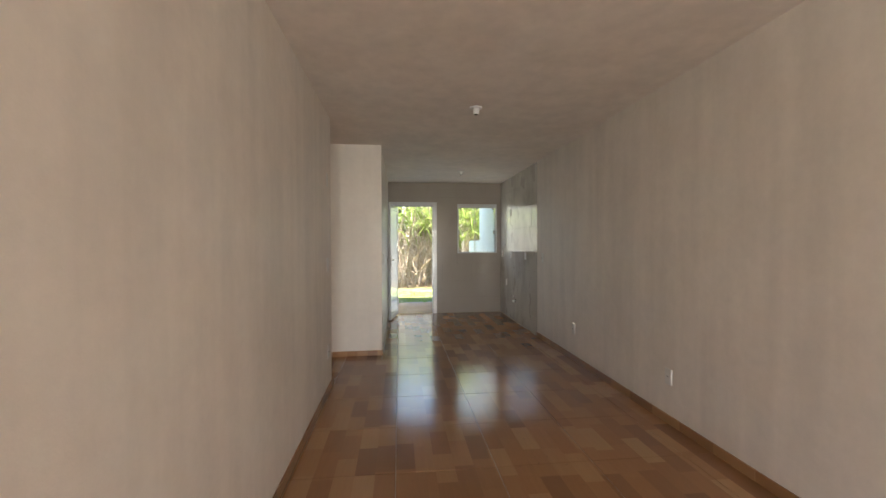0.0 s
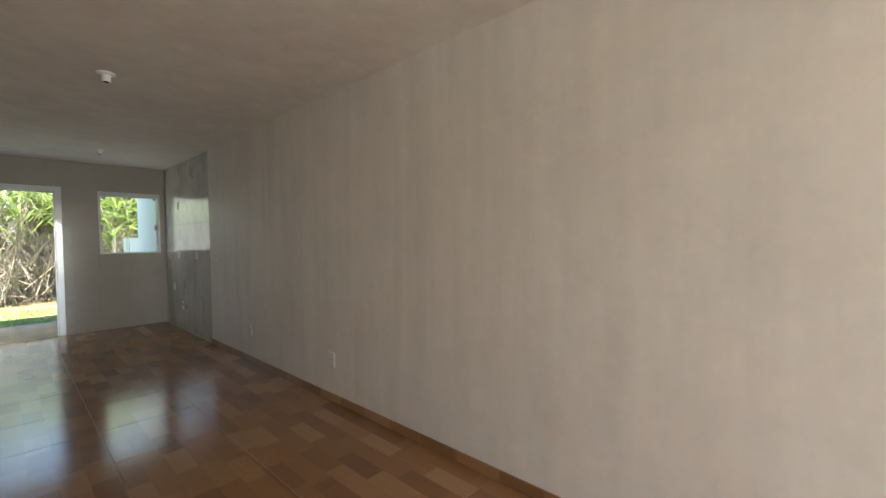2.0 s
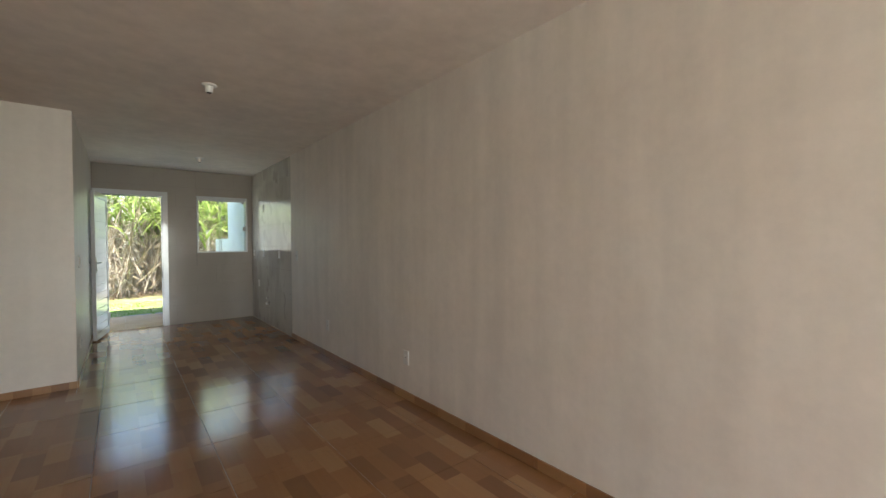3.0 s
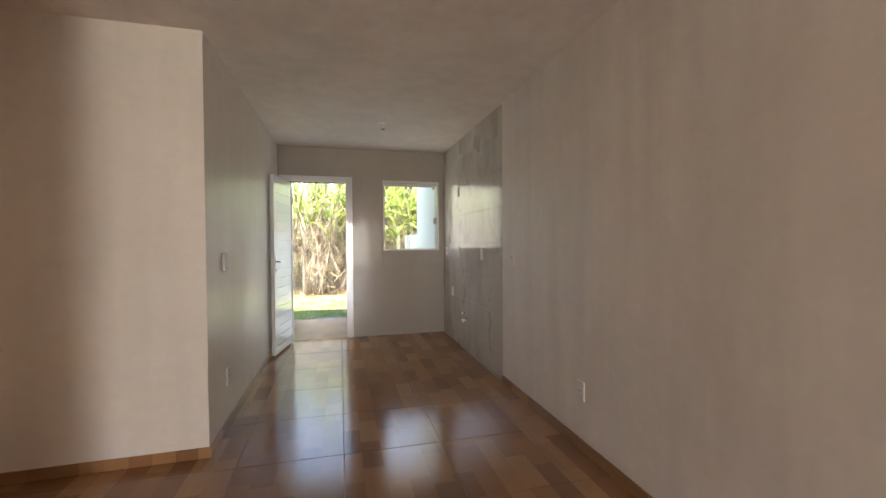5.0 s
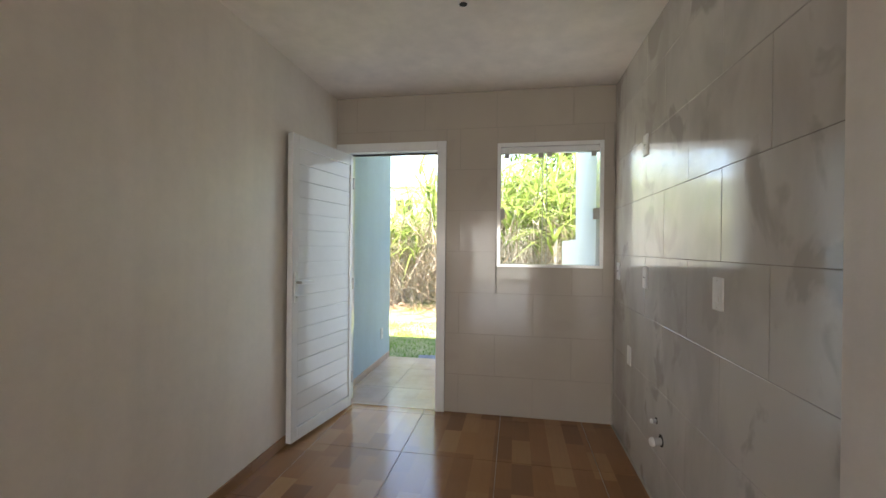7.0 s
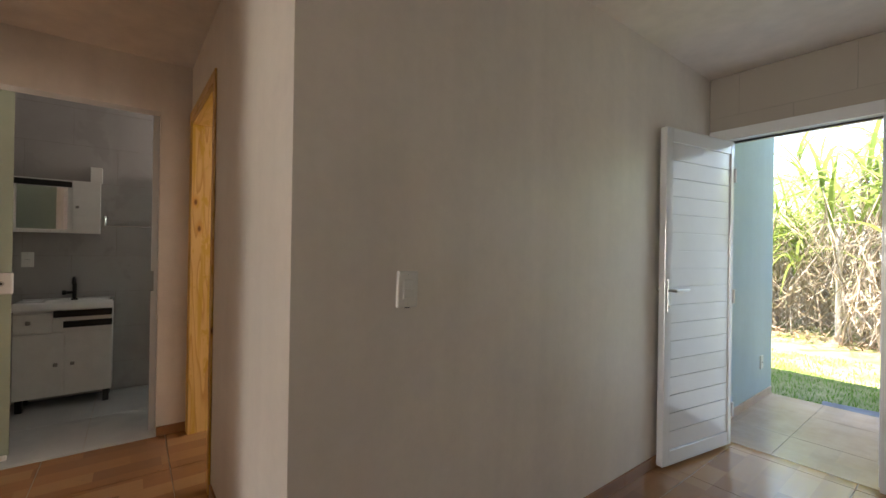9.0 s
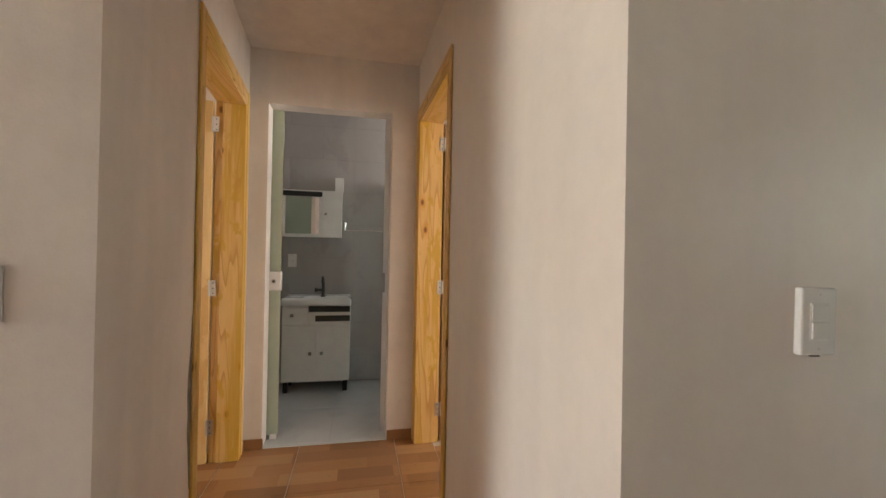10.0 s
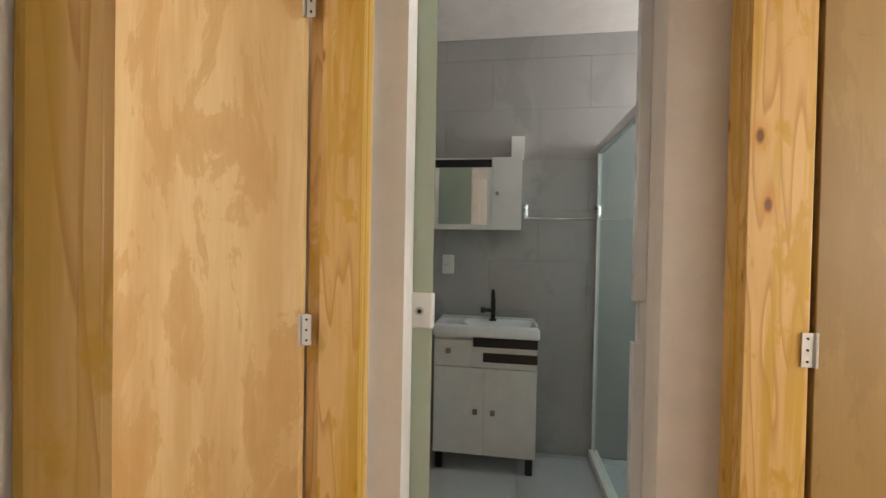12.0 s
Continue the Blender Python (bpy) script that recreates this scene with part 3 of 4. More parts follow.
def glass_door():
    root = empty("door_4", pose(0, 0, 0), "sliding green glass bathroom door pushed mostly aside", "door", kind="structure")
    x = -2.352
    pane = part("pane", bx(x - 0.004, x + 0.004, 3.30, 4.064, 0.02, 2.30), GLASS_GREEN, root, "pale green obscured glass panel")
    lock = part("lock", bx(x - 0.022, x + 0.024, 3.98, 4.07, 0.976, 1.102, bevel=0.008), WHITE_PLASTIC, pane, "white sliding-door lock")
    part("key_ring", cyl(bmesh.new(), 0.0155, 0.006, pose(x + 0.026, 4.023, 1.039, 0, 90), seg=20), STEEL, lock)
    part("key_slot", cyl(bmesh.new(), 0.008, 0.004, pose(x + 0.0295, 4.023, 1.039, 0, 90), seg=14), DARK_HOLE, lock)
    part("floor_guide", bx(x + 0.008, x + 0.03, 4.018, 4.058, 0.0, 0.028, bevel=0.003), WHITE_PLASTIC, root)
    part("top_track", bx(x - 0.03, x + 0.008, 3.2, 4.95, 2.27, 2.33, bevel=0.003), WHITE_ALU, root)
    ch = bmesh.new()
    box(ch, -2.362, -2.325, 4.734, 4.7715, 0.0, 0.965, bevel=0.003)
    box(ch, -2.362, -2.325, 4.734, 4.7715, 1.10, 2.25, bevel=0.003)
    box(ch, -2.362, -2.325, 4.75, 4.7715, 0.965, 1.10)
    part("strike_channel", ch, WHITE_ALU, root)
    return root


# ---- bathroom ----
BX = -3.49


def vanity():
    y0, y1, xf = 3.93, 4.504, -3.20
    root = empty("vanity_cabinet", pose(-3.34, 4.217, 0), "white bathroom vanity cabinet with black trim strips on dark legs", "cabinet")
    inv = root.matrix_basis.inverted()

    def p(name, bm, material, parent=root, label=""):
        return part(name, bm, material, parent, label, m=inv if parent is root else None)

    p("body", bx(BX + 0.012, xf - 0.018, y0, y1, 0.095, 0.765, bevel=0.002), WHITE_PLASTIC)
    ym = (y0 + y1) / 2 + 0.0
    for a, b, k in ((y0 + 0.001, ym - 0.002, ym - 0.05), (ym + 0.002, y1 - 0.001, ym + 0.048)):
        d = p("door", bx(xf - 0.0175, xf, a, b, 0.097, 0.585, bevel=0.002), WHITE_PLASTIC)
        part("knob", bx(xf + 0.001, xf + 0.02, k - 0.013, k + 0.013, 0.328, 0.356, bevel=0.005), KNOB, d, "square metal knob")
    dr = p("drawer", bx(xf - 0.0175, xf, y0 + 0.001, y0 + 0.215, 0.592, 0.742, bevel=0.002), WHITE_PLASTIC)
    part("knob", bx(xf + 0.001, xf + 0.02, y0 + 0.068, y0 + 0.096, 0.662, 0.69, bevel=0.005), KNOB, dr, "square metal knob")
    p("front_panel", bx(xf - 0.0175, xf - 0.001, y0 + 0.219, y1 - 0.001, 0.592, 0.762, bevel=0.002), WHITE_PLASTIC)
    p("trim_strip", bx(xf - 0.0005, xf + 0.008, y0 + 0.22, y1, 0.705, 0.757, bevel=0.003), BLACK, label="black trim strip")
    p("trim_strip", bx(xf - 0.0005, xf + 0.008, y0 + 0.277, y1, 0.622, 0.674, bevel=0.003), BLACK, label="black trim strip")
    for x in (xf - 0.03, BX + 0.05):
        for y in (y0 + 0.035, y1 - 0.035):
            p("leg", bx(x - 0.02, x + 0.02, y - 0.02, y + 0.02, 0.0, 0.095, bevel=0.003), BLACK, label="dark square leg")
    # basin: a slab with a rounded rim and a hollow
    bm = bmesh.new()
    nx, ny = 30, 44
    xa, xb, ya, yb = BX + 0.004, xf + 0.028, y0 - 0.008, y1 + 0.008
    grid = []
    for i in range(nx + 1):
        row = []
        for j in range(ny + 1):
            u, v = i / nx, j / ny
            x, y = xa + (xb - xa) * u, ya + (yb - ya) * v
            # bowl, off-centre towards the right, with a soap ledge
            e = ((u - 0.56) / 0.36) ** 4 + ((v - 0.62) / 0.33) ** 4
            e2 = ((u - 0.56) / 0.34) ** 4 + ((v - 0.17) / 0.11) ** 4
            z = 0.824 - 0.085 * max(0.0, 1 - e) ** 0.6 - 0.012 * max(0.0, 1 - e2) ** 0.6
            rim = min(u, 1 - u, v * 1.6, (1 - v) * 1.6)
            z += 0.006 * math.exp(-((rim - 0.03) / 0.03) ** 2) - (0.012 if rim == 0 else 0)
            row.append(bm.verts.new((x, y, z)))
        grid.append(row)
    for i in range(nx):
        for j in range(ny):
            bm.faces.new((grid[i][j], grid[i + 1][j], grid[i + 1][j + 1], grid[i][j + 1]))
    ring = [r[0] for r in grid] + grid[-1][1:] + [r[-1] for r in grid[-2::-1]] + grid[0][-2:0:-1]
    under = [bm.verts.new((v.co.x, v.co.y, 0.767)) for v in ring]
    for i in range(len(ring)):
        j = (i + 1) % len(ring)
        bm.faces.new((ring[i], under[i], under[j], ring[j]))
    basin = p("basin", bm, CERAMIC, label="white glossy basin top")
    for f in basin.data.polygons:
        f.use_smooth = True
    part("drain", cyl(bmesh.new(), 0.02, 0.004, pose(-3.32, 4.28, 0.7455), seg=20), CHROME, basin)
    return root


def faucet():
    root = empty("basin_tap", pose(-3.405, 4.252, 0.818), "slim black basin tap with a bent spout", "tap")
    part("base", cyl(bmesh.new(), 0.022, 0.012, pose(0, 0, 0.006), seg=20), BLACK, root)
    body = cyl(bmesh.new(), 0.0135, 0.13, pose(0, 0, 0.075), seg=18)
    part("body", body, BLACK, root, smooth=False)
    sp = bmesh.new()
    last = None
    for i in range(15):
        a = math.pi * i / 14
        c = Vector((0.045 - 0.045 * math.cos(a), 0, 0.135 + 0.05 * math.sin(a)))
        n = Vector((-math.cos(a), 0, math.sin(a)))
        ring = [sp.verts.new(c + 0.010 * (math.cos(q) * n + math.sin(q) * Vector((0, 1, 0)))) for q in [2 * math.pi * k / 12 for k in range(12)]]
        if last:
            for k in range(12):
                sp.faces.new((last[k], last[(k + 1) % 12], ring[(k + 1) % 12], ring[k]))
        else:
            sp.faces.new(ring)
        last = ring
    sp.faces.new(last[::-1])
    part("spout", sp, BLACK, root, smooth=True)
    hd = cyl(bmesh.new(), 0.012, 0.05, pose(0, -0.03, 0.062, 90), seg=16)
    cyl(hd, 0.019, 0.024, pose(0, -0.062, 0.062, 90), seg=16)
    part("handle", hd, BLACK, root)
    return root


def mirror_cabinet():
    y0, ym, y1, z0, z1, xf = 3.885, 4.230, 4.407, 1.368, 1.80, -3.388
    root = empty("mirror_cabinet", pose(-3.44, 4.14, 1.368), "white wall cabinet with a slightly ajar mirror and black strip", "cabinet")
    inv = root.matrix_basis.inverted()
    part("body", bx(BX + 0.002, xf - 0.014, y0, y1, z0, z1, bevel=0.002), WHITE_PLASTIC, root, m=inv)
    ajar = inv @ pose(xf - 0.0135, ym, 0, 0, 0, 1.2) @ pose(0.0135 - xf, -ym, 0)
    part("mirror_frame", bx(xf - 0.0135, xf - 0.004, y0, ym - 0.002, z0, z1 - 0.06, bevel=0.001), WHITE_PLASTIC, root, m=ajar)
    part("mirror", bx(xf - 0.0035, xf, y0 + 0.026, ym - 0.028, z0 + 0.028, z1 - 0.065), MIRROR, root, "plain mirror glass", m=ajar)
    part("top_strip", bx(xf - 0.0135, xf + 0.004, y0, ym - 0.002, z1 - 0.059, z1 - 0.013, bevel=0.002), BLACK, root, "black top strip", m=ajar)
    d = part("door", bx(xf - 0.0135, xf, ym + 0.001, y1, z0, z1, bevel=0.002), WHITE_PLASTIC, root, m=inv)
    part("knob", bx(xf + 0.0005, xf + 0.016, ym + 0.022, ym + 0.044, 1.572, 1.594, bevel=0.004), KNOB, d, "square metal knob")
    return root


def towel_rail():
    root = empty("towel_rail", pose(BX, 4.648, 1.475), "chrome towel rail with two scrolled wall brackets", "towel rail")
    for y in (-0.21, 0.21):
        b = lathe(bmesh.new(), [(0.02, 0.0), (0.02, 0.008), (0.009, 0.014), (0.008, 0.05), (0.012, 0.056)], 16, pose(0, y, 0.035, 0, 90))
        lathe(b, [(0.008, -0.05), (0.012, -0.02), (0.006, 0.0), (0.011, 0.02), (0.004, 0.035)], 12, pose(0.052, y, 0.01))
        part("bracket", b, CHROME, root, smooth=True)
    part("rail", cyl(bmesh.new(), 0.005, 0.45, pose(0.052, 0.02, -0.035, 90), seg=12), CHROME, root)
    return root


def shower_screen():
    y = 4.868
    root = empty("shower_screen", pose(-2.95, y, 0), "glass shower screen in a white frame on a low kerb", "shower screen")
    part("pane", bx(-0.52, 0.52, -0.004, 0.004, 0.05, 1.83), SHOWER_GLASS, root, "greenish clear glass")
    part("top_rail", bx(-0.538, 0.56, -0.022, 0.022, 1.83, 1.88, bevel=0.004), WHITE_ALU, root)
    part("wall_profile", bx(-0.538, -0.521, -0.014, 0.014, 0.05, 1.83), WHITE_ALU, root)
    part("kerb", bx(-0.538, 0.56, -0.03, 0.03, 0.0015, 0.05, bevel=0.004), WHITE_PLASTIC, root)
    return root


CERAMIC = mat("white_ceramic", (0.80, 0.81, 0.82), 0.08)
MIRROR = mat("mirror_silver", (0.9, 0.9, 0.9), 0.01, 1.0)

back_door()
kitchen_window()
pine_door("door_2", HALL_L[0], HALL_L[1], (0.709, 1.625), 1, PLY, "pine-framed bedroom door with a blotched plywood leaf standing open")
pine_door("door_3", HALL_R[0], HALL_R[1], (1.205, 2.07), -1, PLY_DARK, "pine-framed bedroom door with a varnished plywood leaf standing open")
glass_door()

lamp_holder(0.812, 3.56, "bare white lamp holder on the living room ceiling")
lamp_holder(1.155, 6.64, "bare white lamp holder on the kitchen ceiling")

E, W = -90, 90  # faces looking to -x and to +x
wall_plate((2.122, 2.87, 0.345), E, "socket", "white wall socket low on the living room wall")
wall_plate((2.122, 4.515, 0.36), E, "socket", "white wall socket low on the living room wall")
wall_plate((2.122, 5.523, 1.135), E, "switch", "white wall switch with one round grey button", w=0.07, h=0.132)
wall_plate((-0.4947, 3.800, 1.15), W, "switch", "white wall switch by the hall corner")
wall_plate((-0.4947, 3.810, 0.37), W, "socket", "white wall socket low by the hall corner")
wall_plate((-0.4947, 3.800, 1.905), W, "blank", "blank white wall plate by the hall corner")
loose = wall_plate((-0.0605, 5.38, 1.143), W, "switch", "white double wall switch sitting slightly loose", w=0.08, h=0.122, tilt=1.5, deep=0.0145)
part("clip", bx(-0.006, 0.014, -0.008, -0.001, -0.065, -0.0585, bevel=0.002), BLACK, loose, "dark fixing clip below the plate")
wall_plate((-0.0605, 5.423, 0.35), W, "socket", "white wall socket low on the kitchen wall")
wall_plate((2.132, 6.325, 1.14), E, "switch", "white switch plate on the glossy wall tiles")
wall_plate((2.132, 7.158, 1.139), E, "socket", "white socket plate on the glossy wall tiles")
wall_plate((2.132, 7.758, 1.143), E, "socket", "white socket plate on the tiles beside the window wall")
wall_plate((2.132, 7.46, 0.625), E, "blank", "blank white plate low on the wall tiles")
wall_plate((2.132, 7.176, 1.884), E, "socket", "white socket plate high on the wall tiles")
wall_plate((BX, 3.962, 1.147), W, "socket", "white socket plate on the bathroom tiles")
wall_plate((-0.055, 9.1, 0.325), W, "socket", "white outdoor socket on the blue porch wall")

# water outlet stub in the tiles
stub = empty("water_outlet", pose(2.132, 6.884, 0.352), "capped water outlet in a broken tile hole", "pipe outlet")
part("hole", cyl(bmesh.new(), 0.03, 0.004, pose(-0.001, 0, 0, 0, 90), seg=14), DARK_HOLE, stub)
part("pipe", cyl(bmesh.new(), 0.017, 0.05, pose(-0.018, -0.004, -0.004, 0, 82), seg=16), GREY_PLASTIC, stub)
part("cap", lathe(bmesh.new(), [(0.021, 0), (0.022, 0.012), (0.015, 0.02)], 16, pose(-0.036, -0.004, -0.006, 0, -98)), WHITE_PLASTIC, stub)
stub2 = copy_thing(stub, pose(2.132, 6.958, 0.422) @ Matrix.Scale(0.55, 4))
tagged(stub2, "small capped pipe stub in the wall tiles", "pipe outlet")

vanity()
faucet()
mirror_cabinet()
towel_rail()
shower_screen()
light_box = empty("wall_light", pose(BX, 4.379, 1.857), "small white box light above the mirror cabinet", "wall light")
part("housing", bx(0.0005, 0.09, -0.038, 0.038, -0.057, 0.07, bevel=0.004), WHITE_PLASTIC, light_box)

# bare plaster beside the bedroom door lining
bm = bmesh.new()
edge = [(0.0, 0.34), (0.012, 0.42), (0.02, 0.5), (0.03, 0.56), (0.026, 0.63), (0.034, 0.7), (0.03, 0.78), (0.018, 0.84), (0.009, 0.93), (0.0, 1.0)]
front = [bm.verts.new((-u, 0.0016, z)) for u, z in edge]
back = [bm.verts.new((-u, -0.002, z)) for u, z in edge]
bm.faces.new(front)
for i in range(len(edge)):
    j = (i + 1) % len(edge)
    bm.faces.new((front[i], back[i], back[j], front[j]))
ob_hall = bpy.data.objects["wall_hall_south"]
patch = part("plaster_patch", bm, grimy("bare_plaster", (0.30, 0.265, 0.20), 0.9, 0, 0.35, 25), ob_hall, "grey bare plaster patch", m=pose(0.68, 0, 0) @ Matrix.Diagonal((1.2, -1, 1, 1)))


# ---- outside, behind the house ----
def leaf_strip(bm, base, heading, length, width, rise, droop, twist=0.0, seg=6):
    """A long cane leaf: a folded tapering strip that rises and bends over."""
    d = Vector((math.cos(heading), math.sin(heading), 0))
    side = Vector((-d.y, d.x, 0))
    rows = []
    for i in range(seg + 1):
        s = i / seg
        c = Vector(base) + d * (length * (s * (0.35 + 0.5 * s * droop))) + Vector((0, 0, length * (rise * s - droop * s * s * 0.8)))
        w = width * (0.35 + 0.65 * math.sin(math.pi * min(1, 0.25 + s * 0.55))) * (1 - s) ** 0.5
        sd = (side + Vector((0, 0, twist * s))).normalized()
        rows.append((bm.verts.new(c - sd * w), bm.verts.new(c - Vector((0, 0, w * 0.35))), bm.verts.new(c + sd * w)))
    for a, b in zip(rows, rows[1:]):
        bm.faces.new((a[0], a[1], b[1], b[0]))
        bm.faces.new((a[1], a[2], b[2], b[1]))


def stalk(bm, base, top, r, seg=5):
    a, b = Vector(base), Vector(top)
    axis = (b - a).normalized()
    u = axis.orthogonal().normalized()
    v = axis.cross(u)
    rows = [[bm.verts.new(c + rr * (math.cos(q) * u + math.sin(q) * v)) for q in [2 * math.pi * k / seg for k in range(seg)]] for c, rr in ((a, r), (b, r * 0.7))]
    for k in range(seg):
        bm.faces.new((rows[0][k], rows[0][(k + 1) % seg], rows[1][(k + 1) % seg], rows[1][k]))


def foliage(name, lo, hi, rough=0.45, trans=0.25):
    m = mat(name, lo, rough)
    n = Nodes(m)
    rnd = n.add("NewGeometry").outputs["Random Per Island"]
    streak = n.noise(n.place((3, 3, 1)), 3, 3, 0.6)
    n.color(n.mix(n.math("ADD", n.math("MULTIPLY", rnd, 0.75), n.math("MULTIPLY", streak, 0.25)), lo, hi))
    n.b.inputs["Specular IOR Level"].default_value = 0.25
    tr = n.add("BsdfTranslucent", Color=hi)
    ms = n.add("MixShader", Fac=trans)
    n.put(ms.inputs[1], n.b.outputs[0])
    n.put(ms.inputs[2], tr.outputs[0])
    n.put(m.node_tree.nodes["Material Output"].inputs[0], ms.outputs[0])
    return m


CANE_GREEN = foliage("cane_leaf", (0.08, 0.13, 0.02), (0.31, 0.39, 0.11), 0.4, 0.4)
CANE_DRY = foliage("dry_cane_leaf", (0.17, 0.12, 0.085), (0.68, 0.60, 0.51), 0.7, 0.4)
CANE_STALK = grimy("cane_stalk", (0.30, 0.235, 0.165), 0.7, 0, 0.3)
TREE_LEAF = foliage("tree_leaf", (0.055, 0.105, 0.014), (0.16, 0.245, 0.04))
BARK = grimy("bark", (0.14, 0.1, 0.07), 0.85, 0, 0.4)
FENCE_POST = grimy("weathered_post", (0.50, 0.45, 0.39), 0.85, 0, 0.3)
WIRE = mat("galvanised_wire", (0.4, 0.4, 0.38), 0.5, 0.7)
GRASS = foliage("grass_blade", (0.05, 0.13, 0.008), (0.15, 0.31, 0.025), 0.6, 0.2)


def lawn_material():
    m = mat("lawn", (0.12, 0.2, 0.03), 0.9)
    n = Nodes(m)
    a = n.noise(n.place(), 2.2, 6, 0.65)
    b = n.noise(n.place(), 60, 3, 0.6)
    dry = n.mix(n.ramp(a, (0.35, 0.0), (0.68, 1.0)), (0.10, 0.15, 0.025), (0.36, 0.33, 0.17))
    n.color(n.mix(n.ramp(b, (0.35, 0.0), (0.7, 0.5)), dry, (0.06, 0.10, 0.015)))
    n.bump(b, 0.6, 0.02)
    return m


tagged(part("ground", bx(-400, 400, -400, 400, -0.4, -0.055), lawn_material()), "lawn and open ground behind the house", "ground", kind="structure")

wall("wall_porch_west", (-0.055, 8.056), (-0.055, 9.39), 0.15, -0.06, 2.95, [], PAINT_BLUE, "blue-grey painted porch wall of the house")
wall("wall_boundary", (2.20, 8.056), (2.20, 10.35), -0.16, -0.06, 3.1, [], PAINT_OUT, "pale painted boundary wall beside the yard")
wall("wall_boundary_low", (2.20, 10.35), (2.20, 11.9), -0.16, -0.06, 1.42, [], PAINT_OUT, "low pale painted boundary wall")

rng = random.Random(7)
bm = bmesh.new()
for _ in range(9000):
    x, y = rng.uniform(-1.2, 2.1), 9.39 + 2.5 * rng.random() ** 1.4
    leaf_strip(bm, (x, y, -0.056), rng.uniform(0, 6.3), rng.uniform(0.03, 0.075), 0.0028, 0.9, rng.uniform(0.1, 0.6), 0, 2)
tagged(part("grass", bm, GRASS), "short green lawn grass by the porch", "grass", kind="stuff")

STONE = grimy("paving_stone", (0.20, 0.21, 0.235), 0.8, 0, 0.25)
for k, (x, y) in enumerate(((0.5, 9.5), (0.98, 9.52), (1.46, 9.5))):
    st = tagged(part("stepping_stone", bx(-0.22, 0.22, -0.1, 0.1, -0.05, 0.012, bevel=0.008), STONE, m=pose(x, y, -0.03, 0, 0, rng.uniform(-6, 6))), "blue-grey stone slab set in the lawn", "paving stone", "stones at the porch edge")

bm = bmesh.new()
for _ in range(2600):
    x, y = rng.uniform(-5.5, 5.5), rng.gauss(13.0, 0.22)
    z = max(0.0, 0.16 - abs(y - 13.1) * 0.4) * rng.random()
    leaf_strip(bm, (x, y, z - 0.05), rng.uniform(0, 6.3), rng.uniform(0.12, 0.4), rng.uniform(0.005, 0.013), rng.uniform(0, 0.35), rng.uniform(0.1, 0.5), rng.uniform(-1, 1), 3)
tagged(part("leaf_litter", bm, foliage("cane_litter", (0.16, 0.09, 0.06), (0.42, 0.29, 0.21), 0.8, 0.1)), "reddish dry cane litter heaped along the fence", "litter", kind="stuff")

# fence in front of the cane
fence = empty("wire_fence", pose(1.014, 13.2, -0.055), "sagging chain-link fence in front of dry cane", "fence")
for x in (-6, -3.6, -1.2, 1.2, 3.6, 6):
    part("post", cyl(bmesh.new(), 0.04, 1.75, pose(x, 0, 0.875), seg=10), FENCE_POST, fence)
wires = bmesh.new()
for k in range(-62, 63):
    for s in (1, -1):
        a, b = k * 0.1, k * 0.1 + s * 1.5
        stalk(wires, (a, 0, 0.05), (b, 0, 1.55), 0.0022, 3)
part("mesh", wires, WIRE, fence, "galvanised wire mesh")["kind"] = "stuff"


def cane_clump(seed, green, label):
    """Sugar cane: a leaning bundle of stalks, dry hanging leaves below, green arching leaves above."""
    r = random.Random(seed)
    root = empty("sugarcane_clump", pose(0, 0, 0), label, "sugarcane", "sugarcane behind the fence")
    st, dry, fresh = bmesh.new(), bmesh.new(), bmesh.new()
    for _ in range(13):
        x, y = r.uniform(-0.5, 0.5), r.uniform(-0.45, 0.45)
        tx, ty, h = x + r.uniform(-0.5, 0.5), y + r.uniform(-0.5, 0.3), r.uniform(1.1, 1.9)
        stalk(st, (x, y, 0), (tx, ty, h), r.uniform(0.009, 0.016))
        for _ in range(75):
            s = r.uniform(0.1, 1.0)
            leaf_strip(dry, (x + (tx - x) * s, y + (ty - y) * s, h * s), r.uniform(0, 6.3), r.uniform(0.2, 0.55), r.uniform(0.0035, 0.0085), r.uniform(-0.9, 0.5), r.uniform(0.2, 0.9), r.uniform(-1.5, 1.5), 4)
        for _ in range(int(9 * green)):
            s = r.uniform(0.6, 1.0)
            leaf_strip(fresh, (x + (tx - x) * s, y + (ty - y) * s, h * s), r.uniform(0, 6.3), r.uniform(0.7, 1.35), r.uniform(0.014, 0.026), r.uniform(0.8, 1.35), r.uniform(0.7, 1.3), r.uniform(-0.7, 0.7), 7)
    for _ in range(110):
        a = Vector((r.uniform(-0.8, 0.8), r.uniform(-0.6, 0.1), r.uniform(0, 1.2)))
        b = a + Vector((r.uniform(-0.6, 0.6), r.uniform(-0.2, 0.2), r.uniform(-0.25, 0.7)))
        stalk(st, a, b, r.uniform(0.003, 0.009), 4)
    part("stalk_thicket", st, CANE_STALK, root, "dry brown stalks")["kind"] = "stuff"
    part("dry_foliage", dry, CANE_DRY, root, "dry straw-coloured hanging leaves")["kind"] = "stuff"
    part("green_foliage", fresh, CANE_GREEN, root, "bright green arching leaves")["kind"] = "stuff"
    return root


canes = [cane_clump(11 + k, g, "tall sugarcane clump with dry leaves below green tops") for k, g in enumerate((1.0, 0.75, 1.2))]
spots = []
for row, (y, n, off) in enumerate(((13.85, 15, 0.0), (14.8, 14, 0.5), (15.9, 13, 0.2))):
    for k in range(n):
        spots.append((-7.2 + k * 1.0 + off + rng.uniform(-0.2, 0.2), y + rng.uniform(-0.25, 0.25), row))
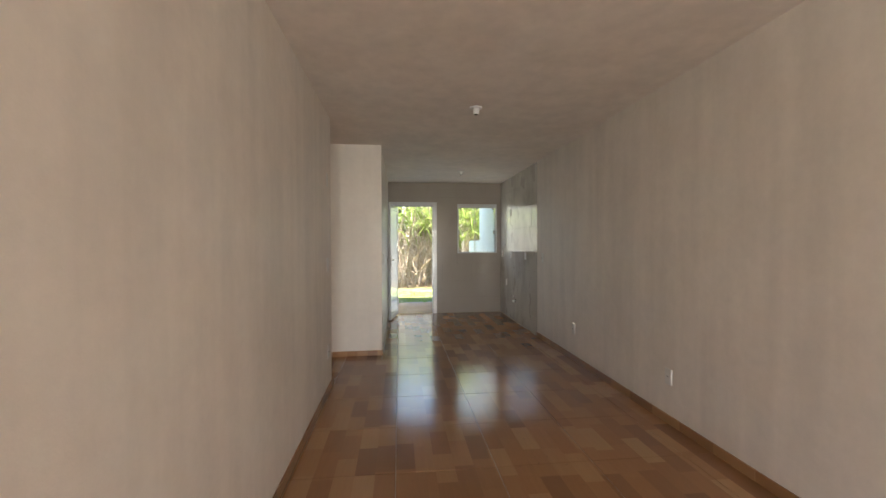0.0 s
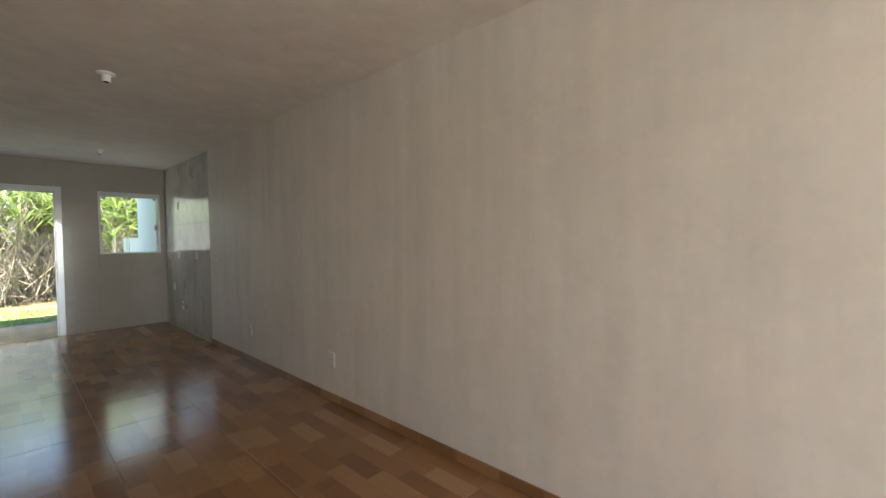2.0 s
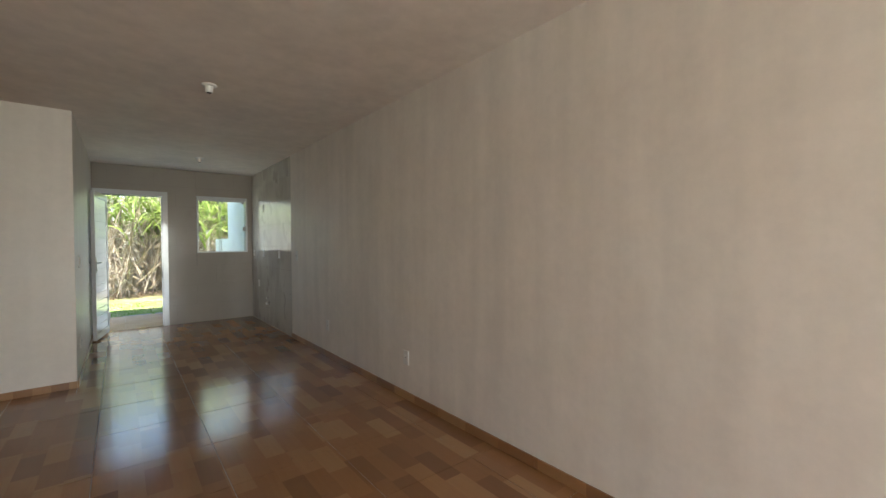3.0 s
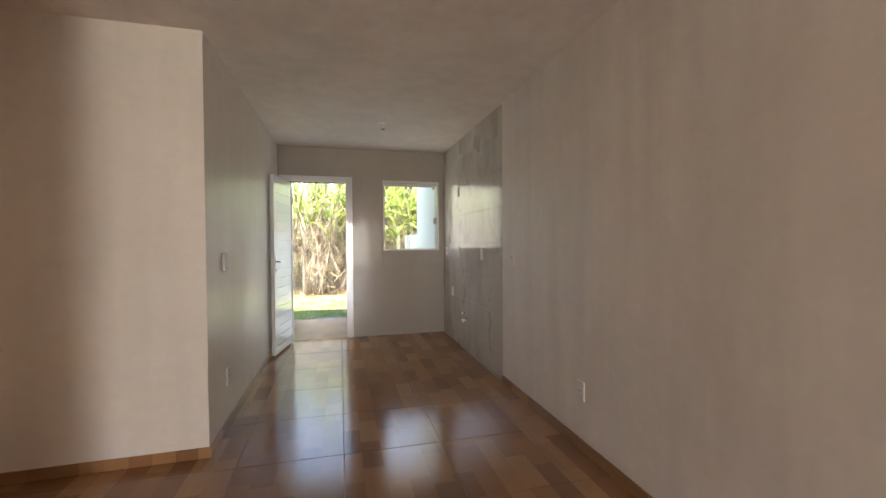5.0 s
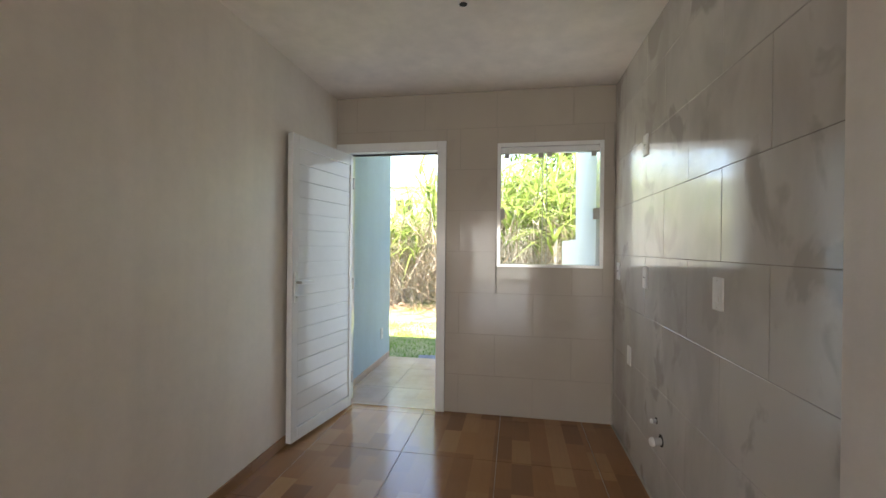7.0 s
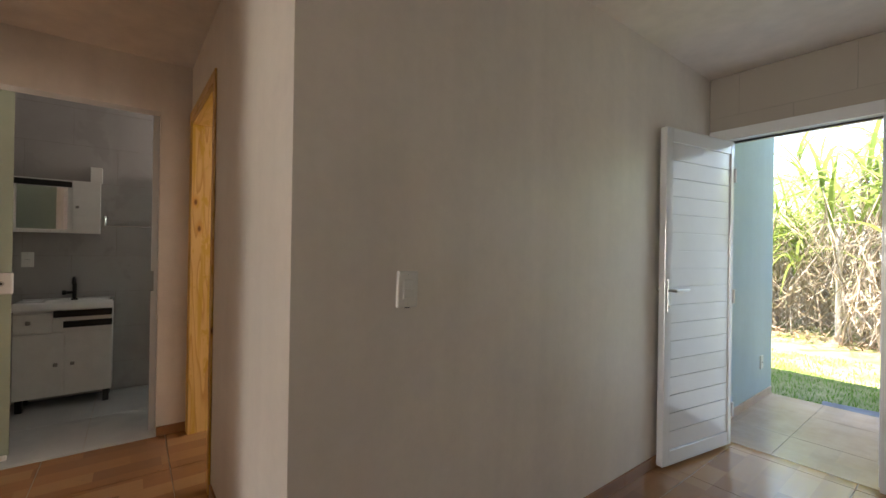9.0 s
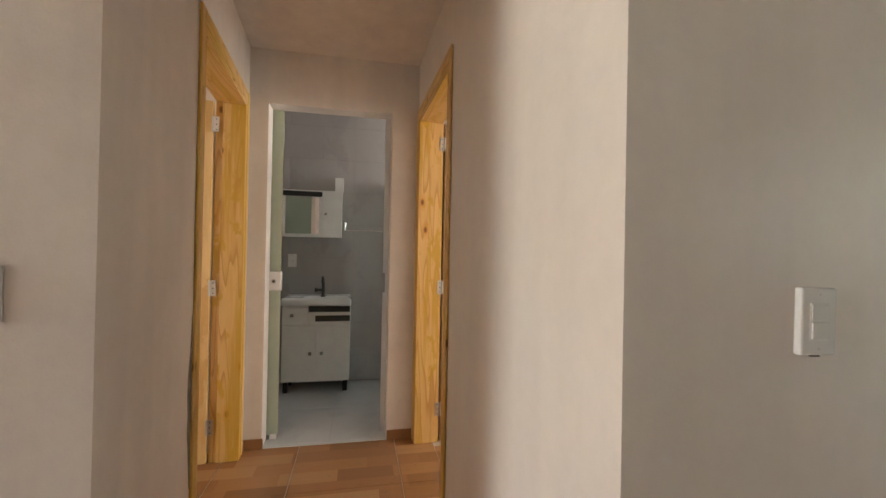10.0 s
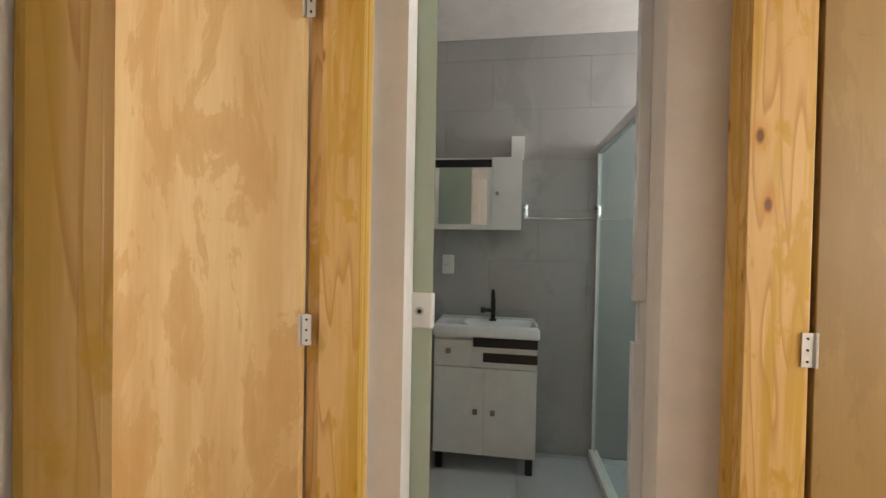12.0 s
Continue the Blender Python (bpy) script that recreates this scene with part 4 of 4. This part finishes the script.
for i, (x, y, row) in enumerate(spots):
    src = canes[i % 3]
    m = pose(x, y, -0.055, 0, 0, rng.uniform(-50, 50)) @ Matrix.Scale(rng.uniform(1.3, 1.7) * (1 + 0.05 * row) * (0.68 if x < -0.5 else 1.0), 4)
    if i < 3:
        src.matrix_basis = m
    else:
        copy_thing(src, m)


def tree(seed, x, y, h, spread, label):
    r = random.Random(seed)
    root = empty("tree", pose(x, y, -0.055), label, "tree", "trees behind the cane")
    tr, cr = bmesh.new(), bmesh.new()
    stalk(tr, (0, 0, 0), (0.2, 0, h * 0.5), 0.17, 9)
    tips = []
    for _ in range(16):
        a, u = r.uniform(0, 6.3), r.uniform(0.3, 1.0)
        tip = Vector((spread * u * math.cos(a), spread * u * math.sin(a), h * r.uniform(0.5, 1.0)))
        stalk(tr, (0.2 * u, 0, h * r.uniform(0.25, 0.5)), tip, 0.05, 6)
        tips.append(tip)
    for tip in tips:
        for _ in range(260):
            c = tip + Vector((r.gauss(0, 0.45), r.gauss(0, 0.45), r.gauss(0, 0.38)))
            leaf_strip(cr, c, r.uniform(0, 6.3), r.uniform(0.14, 0.3), r.uniform(0.03, 0.06), r.uniform(-0.4, 0.8), r.uniform(0.2, 0.9), r.uniform(-1, 1), 2)
    part("trunk", tr, BARK, root)
    part("crown", cr, TREE_LEAF, root, "mid-green leafy crown")
    return root


tree(3, 3.2, 18.5, 5.4, 1.9, "broad leafy tree beyond the cane field")
tree(5, 6.0, 20.0, 6.0, 2.1, "tall leafy tree beyond the cane field")


def far_house():
    """A pale house well beyond the cane field."""
    root = empty("house", pose(-9.4, 33, -0.055), "pale two-storey house beyond the cane field", "house")
    part("wall", bx(-4.5, 4.5, 0, 7, 0, 5.6), PAINT_OUT, root)
    roof = bmesh.new()
    box(roof, -4.9, 4.9, -0.5, 7.5, 5.6, 5.85, bevel=0.03)
    part("roof", roof, PAINT_OUT, root)
    for x in (-2.6, 0.2, 3.0):
        for z in (1.0, 3.6):
            w = part("window", bx(x - 0.65, x + 0.65, -0.05, 0.02, z, z + 1.2, bevel=0.01), WHITE_ALU, root)
            for k in (-0.3, 0.3):
                part("pane", bx(x + k - 0.26, x + k + 0.26, -0.062, -0.052, z + 0.07, z + 1.13), DARK_HOLE, w, "dark window pane")
    return root


far_house()


# ---- skirting and tiles ----
baseboard("baseboard_east", (2.122, 5.752), (2.122, -5.3))
baseboard("baseboard_kitchen_west", (-0.0609, 4.984), (-0.055, 7.894))
baseboard("baseboard_west", (-0.497, -5.3), (-0.4945, 4.003))
baseboard("baseboard_hall_south", HALL_L[0], HALL_L[1], skip=((0.664, 1.676),))
baseboard("baseboard_hall_north", HALL_R[1], (-0.06, 4.9949), skip=((0.0, 0.96),))
baseboard("baseboard_hall_end", (-2.205, 3.89), (-2.205, 4.945), skip=((0.115, 0.882),))
baseboard("baseboard_porch", (-0.055, 8.056), (-0.055, 9.37), material=SKIRT_PORCH_LIT)

ob = bpy.data.objects
P, Q = 0.597, 0.118
rows = [(7.21 + P * k, 7.21 + P * (k + 1), Q) for k in range(-22, 2)]
lay("floor_tile", ob["floor"], Matrix(), (-0.64, 2.12, -5.3, 7.905), P, rows, [(-0.64, -0.497, -5.3, 3.96), (-0.64, -0.06, 5.0, 7.905)], 0.003, FLOOR, 0.06)
lay("floor_tile", ob["floor"], Matrix(), (-2.2, -0.64, 3.81, 5.07), P, rows, [], 0.003, FLOOR, 0.06)
lay("floor_tile", ob["floor"], Matrix(), (-2.2, -0.66, 1.8, 3.81), P, rows, [], 0.003, FLOOR, 0.06)
lay("floor_tile", ob["floor"], Matrix(), (-2.06, -0.23, 5.07, 7.0), P, rows, [], 0.003, FLOOR, 0.06)
lay("floor_tile", ob["floor"], Matrix(), (-0.055, 2.2, 7.907, 9.37), P, [(7.75 + P * k, 7.75 + P * (k + 1), Q + 0.2) for k in range(4)], [], 0.003, FLOOR_PORCH_LIT, 0.1)
lay("bathroom_floor_tile", ob["floor"], Matrix.Translation((0, 0, 0.001)), (-3.49, -2.206, 3.70, 6.45), P, [(3.21 + P * k, 3.21 + P * (k + 1), -2.83) for k in range(-1, 6)], [], 0.003, BFLOOR, 0.05)

Z0 = -0.018
north = pose(0, YN, 0, 90)
rows = [(Z0 + 0.321 * k, Z0 + 0.321 * (k + 1), 0.98 if k % 2 == 0 else 1.262) for k in range(8)]
lay("wall_tile", ob["wall_north"], north, (-0.055, 2.13, 0.001, H - 0.001), 0.57, rows, [(-0.055, 0.871, 0, 2.134), (1.27, 2.05, 1.152, 2.102)], 0.0025, KTILE_PLAIN_SHADED, 0.12)
east = Matrix(((0, 0, -1, XR), (-1, 0, 0, 0), (0, 1, 0, 0), (0, 0, 0, 1)))
rows = [(1.256 + 0.335 * k, 1.256 + 0.335 * (k + 1), -6.604 if k % 2 else -6.318) for k in range(-4, 4)]
lay("wall_tile", ob["wall_east_kitchen"], east, (-7.892, -5.753, 0.001, H - 0.001), 0.572, rows, [], 0.0025, KTILE, 0.12)
west = Matrix(((0, 0, 1, BX), (1, 0, 0, 0), (0, 1, 0, 0), (0, 0, 0, 1)))
rows = [(0.868 + 0.311 * k, 0.868 + 0.311 * (k + 1), 4.515 if k % 2 else 4.222) for k in range(-3, 6)]
lay("bathroom_wall_tile", ob["wall_bathroom_west"], west, (3.701, 6.449, 0.003, 2.555), 0.585, rows, [], 0.002, BTILE, 0.08)
